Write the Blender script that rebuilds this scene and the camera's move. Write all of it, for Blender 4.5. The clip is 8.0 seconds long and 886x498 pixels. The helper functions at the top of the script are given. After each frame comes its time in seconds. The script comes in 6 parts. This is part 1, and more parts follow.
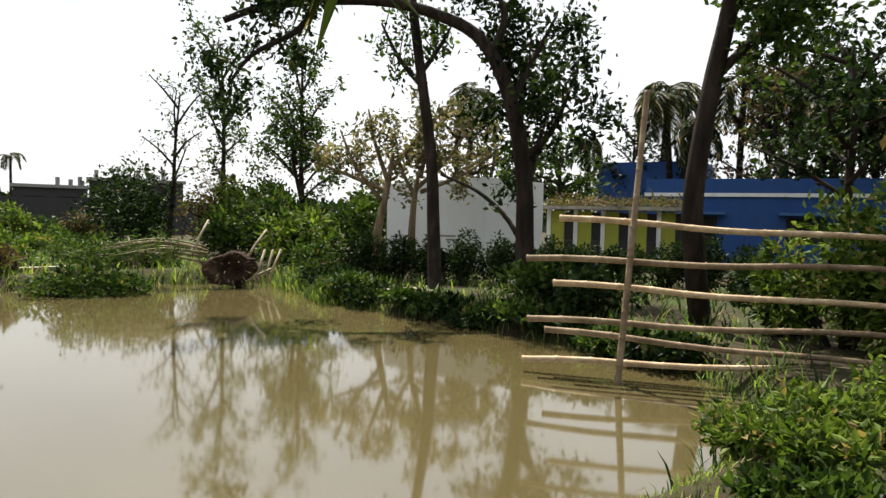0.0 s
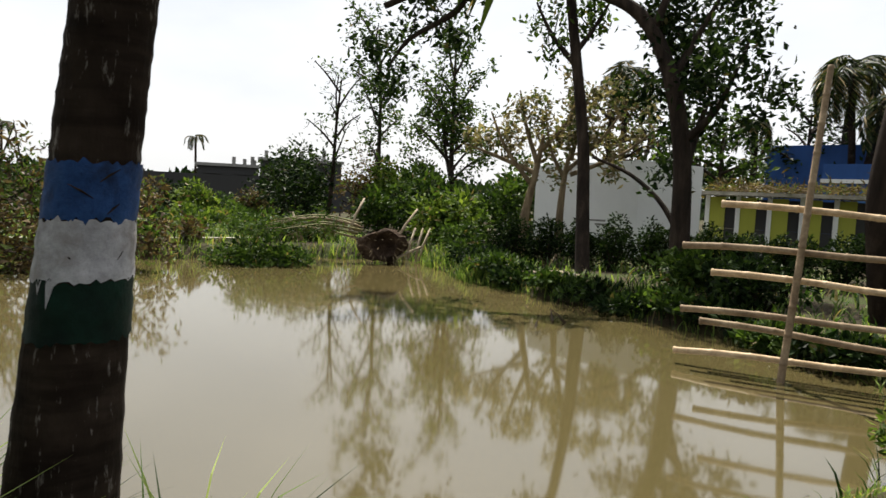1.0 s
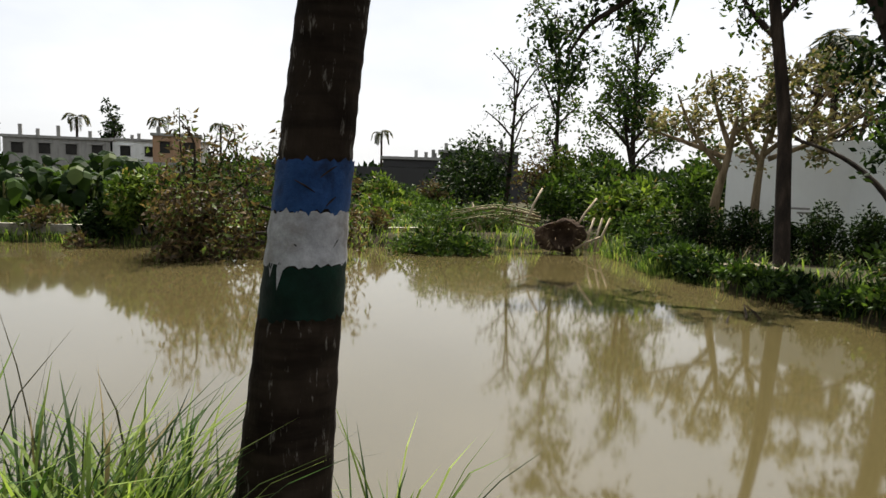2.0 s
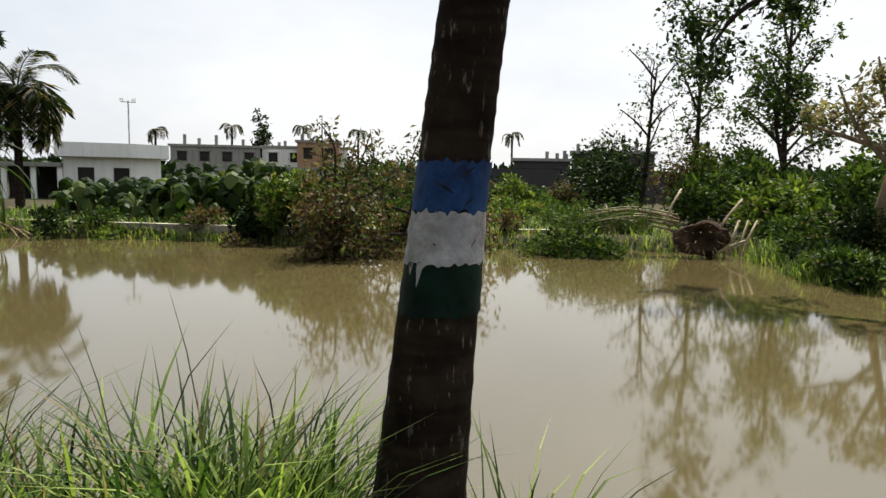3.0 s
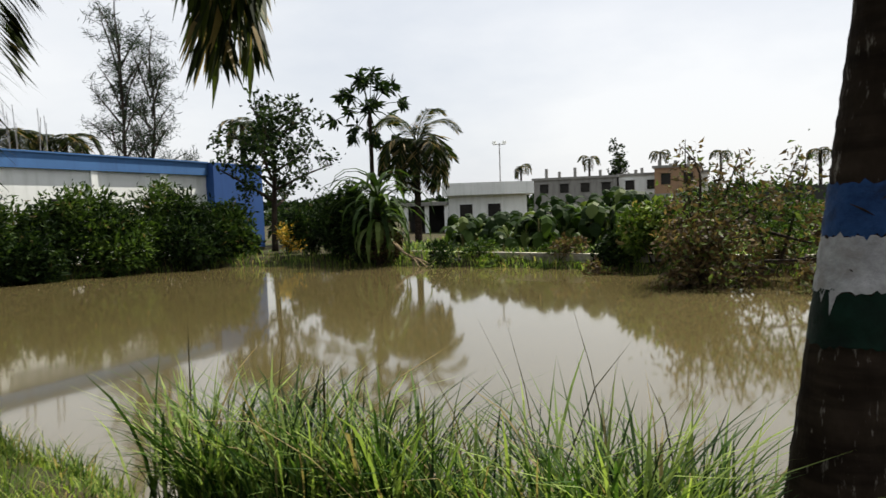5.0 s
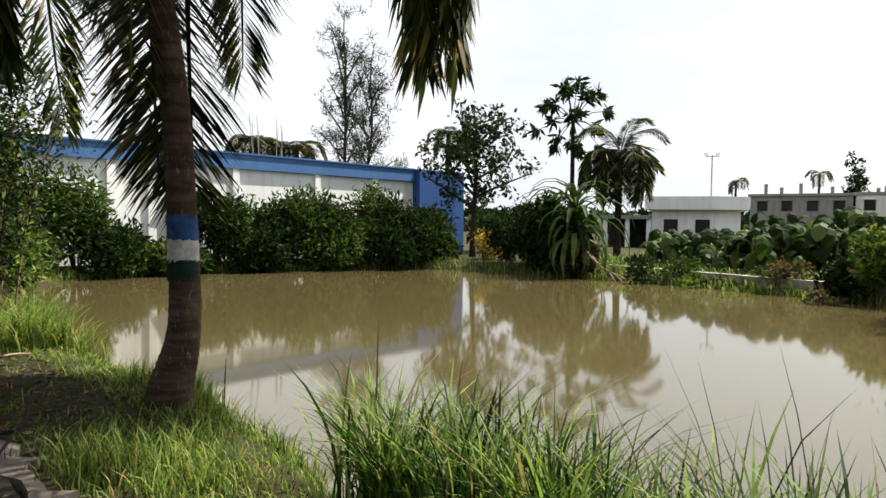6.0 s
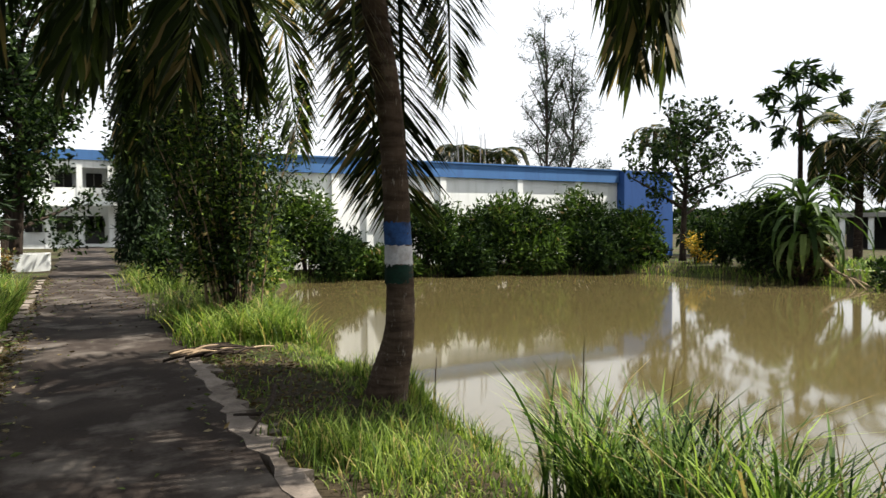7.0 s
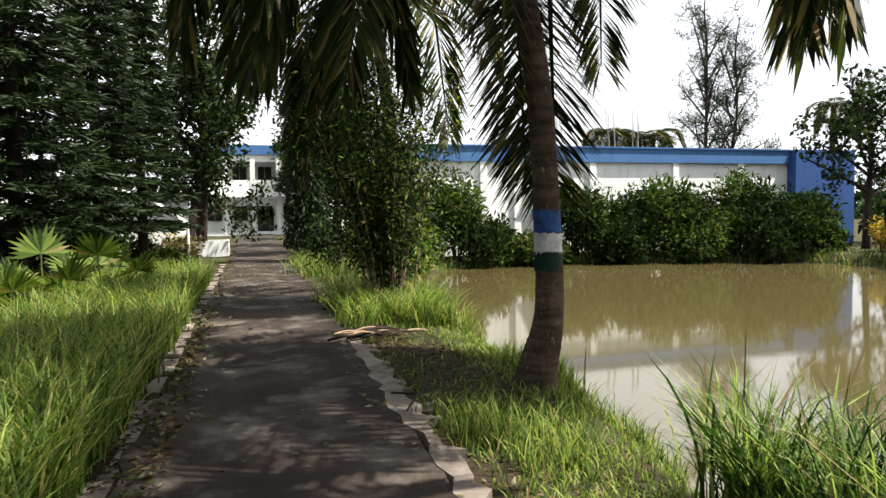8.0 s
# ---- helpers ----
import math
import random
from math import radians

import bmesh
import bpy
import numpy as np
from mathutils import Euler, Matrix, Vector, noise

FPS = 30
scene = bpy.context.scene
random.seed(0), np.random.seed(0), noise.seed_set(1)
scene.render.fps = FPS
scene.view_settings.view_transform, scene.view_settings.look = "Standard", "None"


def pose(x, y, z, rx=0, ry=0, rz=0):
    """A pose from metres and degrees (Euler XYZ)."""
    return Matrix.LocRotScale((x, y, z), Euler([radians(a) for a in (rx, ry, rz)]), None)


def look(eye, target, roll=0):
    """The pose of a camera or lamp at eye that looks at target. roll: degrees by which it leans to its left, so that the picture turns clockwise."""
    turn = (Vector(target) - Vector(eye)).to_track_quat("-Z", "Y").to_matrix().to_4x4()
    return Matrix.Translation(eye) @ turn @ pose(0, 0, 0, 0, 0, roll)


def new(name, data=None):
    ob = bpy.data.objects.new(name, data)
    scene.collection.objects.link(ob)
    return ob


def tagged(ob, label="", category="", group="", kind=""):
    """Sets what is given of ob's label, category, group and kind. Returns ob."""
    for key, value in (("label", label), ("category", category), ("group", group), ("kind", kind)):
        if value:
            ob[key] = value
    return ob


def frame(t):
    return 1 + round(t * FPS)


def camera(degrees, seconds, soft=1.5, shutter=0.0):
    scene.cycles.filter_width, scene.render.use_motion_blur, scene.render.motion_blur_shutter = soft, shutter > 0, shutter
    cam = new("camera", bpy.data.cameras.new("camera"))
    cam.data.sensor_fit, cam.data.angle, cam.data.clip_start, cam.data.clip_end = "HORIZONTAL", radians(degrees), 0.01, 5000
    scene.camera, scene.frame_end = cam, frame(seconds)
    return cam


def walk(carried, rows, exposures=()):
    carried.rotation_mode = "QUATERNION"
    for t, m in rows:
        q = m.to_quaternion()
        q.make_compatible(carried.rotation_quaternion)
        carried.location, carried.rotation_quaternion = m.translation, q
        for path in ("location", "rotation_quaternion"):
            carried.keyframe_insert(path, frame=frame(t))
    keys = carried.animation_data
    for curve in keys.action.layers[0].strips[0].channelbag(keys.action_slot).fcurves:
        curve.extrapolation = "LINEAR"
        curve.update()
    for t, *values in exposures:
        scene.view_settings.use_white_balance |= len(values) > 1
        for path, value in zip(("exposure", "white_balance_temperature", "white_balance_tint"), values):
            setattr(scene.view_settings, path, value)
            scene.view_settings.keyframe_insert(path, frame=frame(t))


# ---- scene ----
# ---- camera ----
cam = camera(67.52, 8.0, soft=1.4, shutter=0.12)
ROWS = [
    (0, 0.000, -0.000, 1.550, 87.42, -1.28, -132.10),
    (0.5, 0.014, 0.028, 1.547, 86.37, -1.33, -126.38),
    (1, -0.005, 0.057, 1.531, 85.50, -2.54, -119.51),
    (1.5, -0.028, 0.119, 1.529, 85.39, -2.73, -110.99),
    (1.7, -0.037, 0.122, 1.530, 84.98, -2.30, -108.06),
    (2.8, -0.040, 0.152, 1.533, 83.37, -0.77, -95.91),
    (3, -0.043, 0.155, 1.525, 84.02, -1.00, -93.29),
    (3.5, -0.140, 0.194, 1.526, 84.19, -0.57, -85.92),
    (4, -0.184, 0.234, 1.529, 85.04, -0.41, -78.75),
    (4.5, -0.244, 0.261, 1.539, 86.87, 1.24, -70.74),
    (5, -0.299, 0.270, 1.542, 86.66, 1.87, -63.39),
    (5.2, -0.347, 0.253, 1.530, 86.27, 1.21, -58.89),
    (6.3, -0.188, 0.264, 1.572, 88.28, -0.62, -41.67),
    (6.5, -0.201, 0.279, 1.571, 88.42, -0.26, -37.81),
    (7, -0.251, 0.244, 1.565, 87.93, 0.36, -29.09),
    (7.5, -0.276, 0.208, 1.567, 87.15, 0.58, -21.65),
    (8, -0.298, 0.178, 1.576, 86.93, 0.86, -16.40),
]
walk(cam, [(t, pose(x, y, z, rx, ry, rz)) for t, x, y, z, rx, ry, rz in ROWS],
     exposures=[(0.0, 1.15), (0.5, 1.15), (1.0, 1.0), (1.7, 1.0), (2.8, 0.98), (4.0, 0.86), (5.0, 0.9), (5.2, 0.98), (6.3, 1.22), (7.0, 1.36), (8.0, 1.5)])
# ---- world and sun ----
SUN_DIR = Vector((0.45, -0.22, 0.865)).normalized()      # towards the sun
world = bpy.data.worlds.new("world")
scene.world = world
world.use_nodes = True
wn, wl = world.node_tree.nodes, world.node_tree.links
wn.clear()
w_out = wn.new("ShaderNodeOutputWorld")
w_bg = wn.new("ShaderNodeBackground")
w_bg.inputs["Strength"].default_value = 0.06
sky = wn.new("ShaderNodeTexSky")
sky.sky_type = "NISHITA"
sky.sun_disc = False
sky.sun_elevation = math.asin(SUN_DIR.z)
sky.sun_rotation = math.atan2(SUN_DIR.x, SUN_DIR.y)
sky.air_density, sky.dust_density = 1.0, 4.0
# a bright, thin, nearly closed layer of cloud over the blue
w_tc = wn.new("ShaderNodeTexCoord")
w_map = wn.new("ShaderNodeMapping")
w_map.inputs["Scale"].default_value = (1.0, 1.0, 2.6)
w_noise = wn.new("ShaderNodeTexNoise")
w_noise.inputs["Scale"].default_value = 1.75
w_noise.inputs["Detail"].default_value = 7.0
w_noise.inputs["Roughness"].default_value = 0.55
w_ramp = wn.new("ShaderNodeValToRGB")
w_ramp.color_ramp.elements[0].position, w_ramp.color_ramp.elements[0].color = 0.3, (7.4, 7.8, 8.4, 1)
w_ramp.color_ramp.elements[1].position, w_ramp.color_ramp.elements[1].color = 0.62, (9.6, 9.7, 9.8, 1)
w_mix = wn.new("ShaderNodeMix")
w_mix.data_type = "RGBA"
w_mix.inputs["Factor"].default_value = 0.8
wl.new(w_tc.outputs["Generated"], w_map.inputs["Vector"])
wl.new(w_map.outputs["Vector"], w_noise.inputs["Vector"])
wl.new(w_noise.outputs["Fac"], w_ramp.inputs["Fac"])
wl.new(sky.outputs["Color"], w_mix.inputs["A"])
wl.new(w_ramp.outputs["Color"], w_mix.inputs["B"])
wl.new(w_mix.outputs["Result"], w_bg.inputs["Color"])
wl.new(w_bg.outputs["Background"], w_out.inputs["Surface"])

sun_data = bpy.data.lights.new("sun", "SUN")
sun_data.energy, sun_data.angle, sun_data.color = 5.0, radians(0.6), (1.0, 0.94, 0.84)
sun_ob = new("sun", sun_data)
sun_ob.matrix_world = look((20, -8, 40), Vector((20, -8, 40)) - SUN_DIR)


# ---- materials ----
def shader(name, rough=0.8, metal=0.0, spec=0.4):
    m = bpy.data.materials.new(name)
    m.use_nodes = True
    nt = m.node_tree
    b = nt.nodes["Principled BSDF"]
    b.inputs["Roughness"].default_value = rough
    b.inputs["Metallic"].default_value = metal
    b.inputs["Specular IOR Level"].default_value = spec
    return m, nt, b


def noise_node(nt, scale, detail=5.0, rough=0.6, stretch=None, space="Object"):
    tc = nt.nodes.new("ShaderNodeTexCoord")
    nz = nt.nodes.new("ShaderNodeTexNoise")
    nz.inputs["Scale"].default_value, nz.inputs["Detail"].default_value, nz.inputs["Roughness"].default_value = scale, detail, rough
    if stretch:
        mp = nt.nodes.new("ShaderNodeMapping")
        mp.inputs["Scale"].default_value = stretch
        nt.links.new(tc.outputs[space], mp.inputs["Vector"])
        nt.links.new(mp.outputs["Vector"], nz.inputs["Vector"])
    else:
        nt.links.new(tc.outputs[space], nz.inputs["Vector"])
    return nz.outputs["Fac"]


def ramp(nt, fac, stops):
    r = nt.nodes.new("ShaderNodeValToRGB")
    cr = r.color_ramp
    while len(cr.elements) < len(stops):
        cr.elements.new(0.5)
    for e, (pos, col) in zip(cr.elements, stops):
        e.position, e.color = pos, (*col, 1)
    nt.links.new(fac, r.inputs["Fac"])
    return r.outputs["Color"]


def mixed(nt, a, b, fac, blend="MIX"):
    mx = nt.nodes.new("ShaderNodeMix")
    mx.data_type, mx.blend_type = "RGBA", blend
    for sock, v in (("A", a), ("B", b), ("Factor", fac)):
        if isinstance(v, (int, float)):
            mx.inputs[sock].default_value = v if sock == "Factor" else (v, v, v, 1)
        elif isinstance(v, tuple):
            mx.inputs[sock].default_value = (*v, 1)
        else:
            nt.links.new(v, mx.inputs[sock])
    return mx.outputs["Result"]


def bumped(nt, b, height, strength=0.4, distance=0.01):
    bp = nt.nodes.new("ShaderNodeBump")
    bp.inputs["Strength"].default_value, bp.inputs["Distance"].default_value = strength, distance
    nt.links.new(height, bp.inputs["Height"])
    nt.links.new(bp.outputs["Normal"], b.inputs["Normal"])


def rough_material(name, dark, mid, light, coarse=0.8, fine=14.0, rough=0.85, bump=0.5, depth=0.01, stretch=None, spec=0.15, stains=None, stain_scale=1.5):
    """A weathered surface: coarse blotches, fine grain, relief and, where given, stains of another colour."""
    m, nt, b = shader(name, rough, 0, spec)
    a = ramp(nt, noise_node(nt, coarse, 5, 0.6, stretch), [(0.3, dark), (0.5, mid), (0.72, light)])
    g = noise_node(nt, fine, 6, 0.7, stretch)
    col = mixed(nt, a, ramp(nt, g, [(0.25, (0.55, 0.55, 0.55)), (0.75, (1.25, 1.25, 1.25))]), 0.75, "MULTIPLY")
    if stains:
        s = ramp(nt, noise_node(nt, stain_scale, 6, 0.65), [(0.5, (0, 0, 0)), (0.68, (0.85, 0.85, 0.85))])
        col = mixed(nt, col, stains, s)
    nt.links.new(col, b.inputs["Base Color"])
    bumped(nt, b, g, bump, depth)
    return m


def leaf_material(name, dark, mid, light, dead=None, dead_part=0.0, through_light=0.3, rough=0.55, spec=0.12):
    """Leaves: every leaf its own shade, some of them withered, with light coming through."""
    m, nt, b = shader(name, rough, 0, spec)
    geo = nt.nodes.new("ShaderNodeNewGeometry")
    rnd = geo.outputs["Random Per Island"]
    col = ramp(nt, rnd, [(0.0, dark), (0.5, mid), (1.0, light)])
    big = noise_node(nt, 0.9, 3, 0.5)
    col = mixed(nt, col, ramp(nt, big, [(0.3, (0.6, 0.66, 0.6)), (0.7, (1.25, 1.2, 1.1))]), 0.8, "MULTIPLY")
    if dead:
        wn_ = nt.nodes.new("ShaderNodeTexWhiteNoise")
        wn_.noise_dimensions = "1D"
        nt.links.new(rnd, wn_.inputs["W"])
        lt = nt.nodes.new("ShaderNodeMath")
        lt.operation = "LESS_THAN"
        lt.inputs[1].default_value = dead_part
        nt.links.new(wn_.outputs["Value"], lt.inputs[0])
        col = mixed(nt, col, dead, lt.outputs[0])
    nt.links.new(col, b.inputs["Base Color"])
    tr = nt.nodes.new("ShaderNodeBsdfTranslucent")
    nt.links.new(mixed(nt, col, (1.3, 1.35, 0.7), 1.0, "MULTIPLY"), tr.inputs["Color"])
    ms = nt.nodes.new("ShaderNodeMixShader")
    ms.inputs["Fac"].default_value = through_light
    out = nt.nodes["Material Output"]
    nt.links.new(b.outputs["BSDF"], ms.inputs[1])
    nt.links.new(tr.outputs["BSDF"], ms.inputs[2])
    nt.links.new(ms.outputs["Shader"], out.inputs["Surface"])
    return m


def water_material():
    m, nt, b = shader("muddy_water", 0.055, 0, 0.5)
    b.inputs["IOR"].default_value = 2.3
    col = ramp(nt, noise_node(nt, 0.12, 4, 0.5), [(0.3, (0.064, 0.052, 0.021)), (0.7, (0.082, 0.067, 0.029))])
    nt.links.new(col, b.inputs["Base Color"])
    fine = noise_node(nt, 2.6, 1, 0.5, (1.0, 1.8, 1.0))
    broad = noise_node(nt, 0.7, 3, 0.5, (1.0, 1.6, 1.0))
    add = nt.nodes.new("ShaderNodeMath")
    add.operation = "MULTIPLY_ADD"
    add.inputs[1].default_value = 0.03
    nt.links.new(fine, add.inputs[0])
    nt.links.new(broad, add.inputs[2])
    bumped(nt, b, add.outputs[0], 0.05, 0.02)
    return m


def wall_paint(name, base, dirt, amount=0.5, streak=(3.0, 3.0, 0.35), rough=0.75):
    """Painted plaster with rain streaks and blotches."""
    m, nt, b = shader(name, rough, 0, 0.3)
    lo = tuple(c * 0.86 for c in base)
    col = ramp(nt, noise_node(nt, 0.5, 5, 0.6), [(0.3, lo), (0.7, base)])
    s = ramp(nt, noise_node(nt, 1.0, 6, 0.7, streak), [(0.48, (0, 0, 0)), (0.75, (amount, amount, amount))])
    col = mixed(nt, col, dirt, s)
    nt.links.new(col, b.inputs["Base Color"])
    bumped(nt, b, noise_node(nt, 30, 4, 0.6), 0.25, 0.004)
    return m


def palm_bark(name="palm_bark", gain=1.0):
    """Dark ringed bark with pale upright flecks; gain sets a backlit or a lit tone."""
    m, nt, b = shader(name, 0.9, 0, 0.05)
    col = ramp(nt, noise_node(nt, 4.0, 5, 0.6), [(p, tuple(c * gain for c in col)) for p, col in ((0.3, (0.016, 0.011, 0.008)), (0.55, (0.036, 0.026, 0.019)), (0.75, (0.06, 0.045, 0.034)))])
    fleck_h = noise_node(nt, 34.0, 4, 0.7, (1, 1, 0.22))
    fleck = ramp(nt, fleck_h, [(0.60, (0, 0, 0)), (0.70, (0.8, 0.8, 0.8))])
    col = mixed(nt, col, (0.21, 0.19, 0.165), fleck)
    ring = ramp(nt, noise_node(nt, 9.0, 3, 0.5, (0.3, 0.3, 2.2)), [(0.42, (0.6, 0.6, 0.6)), (0.58, (1.15, 1.15, 1.15))])
    col = mixed(nt, col, ring, 0.8, "MULTIPLY")
    nt.links.new(col, b.inputs["Base Color"])
    bumped(nt, b, fleck_h, 0.9, 0.012)
    return m


M_WATER = water_material()
M_SOIL = rough_material("soil_and_litter", (0.018, 0.014, 0.008), (0.042, 0.032, 0.018), (0.05, 0.055, 0.018), 0.9, 22, 0.95, 0.9, 0.03, stains=(0.035, 0.06, 0.012), stain_scale=0.5)
# slab tones darkened to stand for the palms' shade over mossy concrete
M_PATH = rough_material("old_concrete_path", (0.014, 0.010, 0.008), (0.028, 0.021, 0.017), (0.055, 0.045, 0.037), 0.7, 30, 0.9, 0.6, 0.006, stains=(0.12, 0.105, 0.09), stain_scale=1.3)
# edge tone raised so that the edging reads as sunlit; stones share it
M_PATH_EDGE = rough_material("pale_concrete_edge", (0.10, 0.083, 0.07), (0.185, 0.157, 0.133), (0.29, 0.25, 0.215), 1.6, 30, 0.9, 0.7, 0.008, stains=(0.045, 0.035, 0.026), stain_scale=1.9)
# one bark twice: darkened as if backlit, then brightened as if better lit
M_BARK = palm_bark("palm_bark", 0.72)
M_BARK_BROWN_LIT = palm_bark("lit_brown_palm_bark", 1.9)
M_BARK_DARK = rough_material("dark_tree_bark", (0.012, 0.009, 0.007), (0.028, 0.02, 0.015), (0.06, 0.045, 0.033), 2.0, 18, 0.9, 0.8, 0.02, (3, 3, 0.6))
M_BARK_PALE = rough_material("pale_tree_bark", (0.10, 0.075, 0.045), (0.2, 0.15, 0.09), (0.32, 0.25, 0.16), 2.0, 18, 0.9, 0.7, 0.015, (3, 3, 0.6))
M_BAND_BLUE = rough_material("blue_band_paint", (0.012, 0.04, 0.125), (0.02, 0.06, 0.175), (0.032, 0.085, 0.22), 6, 30, 0.7, 0.7, 0.008, stains=(0.01, 0.014, 0.03), stain_scale=7)
M_BAND_WHITE = rough_material("white_band_paint", (0.28, 0.28, 0.29), (0.40, 0.40, 0.42), (0.5, 0.5, 0.52), 6, 30, 0.75, 0.7, 0.008, stains=(0.24, 0.22, 0.21), stain_scale=9)
# green paint taken near black, with the trunk's backlit shade in the colour
M_BAND_GREEN = rough_material("backlit_green_band_paint", (0.0015, 0.007, 0.005), (0.003, 0.016, 0.010), (0.005, 0.028, 0.018), 6, 30, 0.7, 0.7, 0.008)
M_BAMBOO = rough_material("dry_bamboo", (0.30, 0.21, 0.12), (0.45, 0.33, 0.2), (0.60, 0.47, 0.31), 2.5, 20, 0.55, 0.3, 0.004)
M_BAMBOO_OLD = rough_material("weathered_bamboo", (0.13, 0.09, 0.055), (0.22, 0.16, 0.1), (0.32, 0.25, 0.16), 2.5, 20, 0.7, 0.4, 0.004)
M_BAMBOO_GREEN = rough_material("half_green_bamboo", (0.10, 0.09, 0.035), (0.18, 0.165, 0.07), (0.30, 0.26, 0.13), 2.5, 20, 0.6, 0.3, 0.004)
M_WHITE_WALL = wall_paint("white_lime_wash", (0.74, 0.755, 0.74), (0.42, 0.44, 0.40), 0.55)
M_SHED_WALL = wall_paint("shed_lime_wash", (0.72, 0.735, 0.73), (0.5, 0.5, 0.47), 0.3, (1.2, 1.2, 0.5))
M_ROOT_EARTH = rough_material("root_earth", (0.018, 0.011, 0.007), (0.05, 0.032, 0.02), (0.11, 0.075, 0.05), 3, 24, 0.95, 0.9, 0.03)
M_BLUE_WALL = wall_paint("blue_wall_paint", (0.05, 0.135, 0.31), (0.03, 0.06, 0.15), 0.5)
M_BLUE_WALL_DEEP = wall_paint("deep_blue_wall_paint", (0.02, 0.07, 0.225), (0.01, 0.028, 0.10), 0.4)
M_YELLOW_WALL = wall_paint("yellow_green_wall_paint", (0.33, 0.35, 0.05), (0.2, 0.2, 0.05), 0.5)
M_GREY_WALL = wall_paint("bare_grey_plaster", (0.24, 0.235, 0.22), (0.07, 0.07, 0.06), 0.7)
M_DARK_WALL = wall_paint("mouldy_plaster_and_dark_infill", (0.035, 0.035, 0.035), (0.03, 0.03, 0.028), 0.7)
M_ORANGE_WALL = wall_paint("orange_wall_paint", (0.30, 0.185, 0.11), (0.18, 0.12, 0.08), 0.6)
# near-black panel tone that stands for unlit rooms and porch shade
M_ROOM = rough_material("unlit_interior_tone", (0.015, 0.015, 0.015), (0.025, 0.024, 0.022), (0.035, 0.033, 0.03), 1, 10)
M_CAP = rough_material("concrete_cap", (0.28, 0.26, 0.22), (0.4, 0.37, 0.31), (0.5, 0.47, 0.4), 1.2, 20, stains=(0.12, 0.12, 0.07))
M_METAL = rough_material("dull_steel", (0.12, 0.12, 0.12), (0.2, 0.2, 0.2), (0.28, 0.27, 0.26), 3, 20, 0.5, 0.2, 0.002)
M_GRASS = leaf_material("fresh_grass", (0.012, 0.028, 0.006), (0.105, 0.175, 0.034), (0.29, 0.35, 0.10), (0.32, 0.26, 0.12), 0.08, 0.45)
M_GRASS_TALL = leaf_material("tall_bank_grass", (0.003, 0.010, 0.003), (0.044, 0.094, 0.018), (0.27, 0.35, 0.10), (0.2, 0.16, 0.08), 0.06, 0.4)
M_SEED = leaf_material("grass_seed_head", (0.02, 0.022, 0.010), (0.04, 0.036, 0.018), (0.08, 0.06, 0.03))
M_LEAF = leaf_material("mid_green_leaves", (0.009, 0.02, 0.004), (0.03, 0.058, 0.011), (0.085, 0.135, 0.028), (0.14, 0.11, 0.045), 0.02, 0.35, 0.5, 0.1)
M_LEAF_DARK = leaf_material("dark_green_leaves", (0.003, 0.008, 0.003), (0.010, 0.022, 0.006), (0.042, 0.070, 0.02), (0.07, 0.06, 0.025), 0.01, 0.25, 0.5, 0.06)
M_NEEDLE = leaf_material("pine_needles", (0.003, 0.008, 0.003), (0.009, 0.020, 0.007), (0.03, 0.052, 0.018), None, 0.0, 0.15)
# light green leaves; the raised tone also stands for sunlit foliage
M_LEAF_LIGHT = leaf_material("light_green_leaves", (0.018, 0.034, 0.006), (0.068, 0.112, 0.018), (0.18, 0.24, 0.05), (0.22, 0.17, 0.07), 0.06, 0.35)
M_LEAF_DRY = leaf_material("dry_pale_leaves", (0.10, 0.08, 0.05), (0.19, 0.155, 0.10), (0.31, 0.265, 0.18), (0.07, 0.09, 0.03), 0.35)
M_LEAF_BROWN = leaf_material("withered_brown_leaves", (0.026, 0.017, 0.010), (0.068, 0.046, 0.026), (0.16, 0.115, 0.062), (0.08, 0.11, 0.03), 0.22)
M_FROND = leaf_material("palm_frond", (0.005, 0.009, 0.003), (0.016, 0.027, 0.007), (0.06, 0.08, 0.02), (0.2, 0.15, 0.07), 0.08, 0.3, 0.5, 0.15)
M_FROND_DRY = leaf_material("dry_palm_frond", (0.03, 0.022, 0.01), (0.07, 0.052, 0.024), (0.16, 0.125, 0.06), (0.07, 0.09, 0.025), 0.2)
M_FLOWER = leaf_material("yellow_flowers", (0.30, 0.17, 0.015), (0.48, 0.29, 0.03), (0.62, 0.42, 0.07), (0.05, 0.08, 0.02), 0.45)
M_DEAD_WOOD = rough_material("broken_pale_wood", (0.22, 0.17, 0.11), (0.38, 0.31, 0.22), (0.55, 0.47, 0.36), 2, 20)


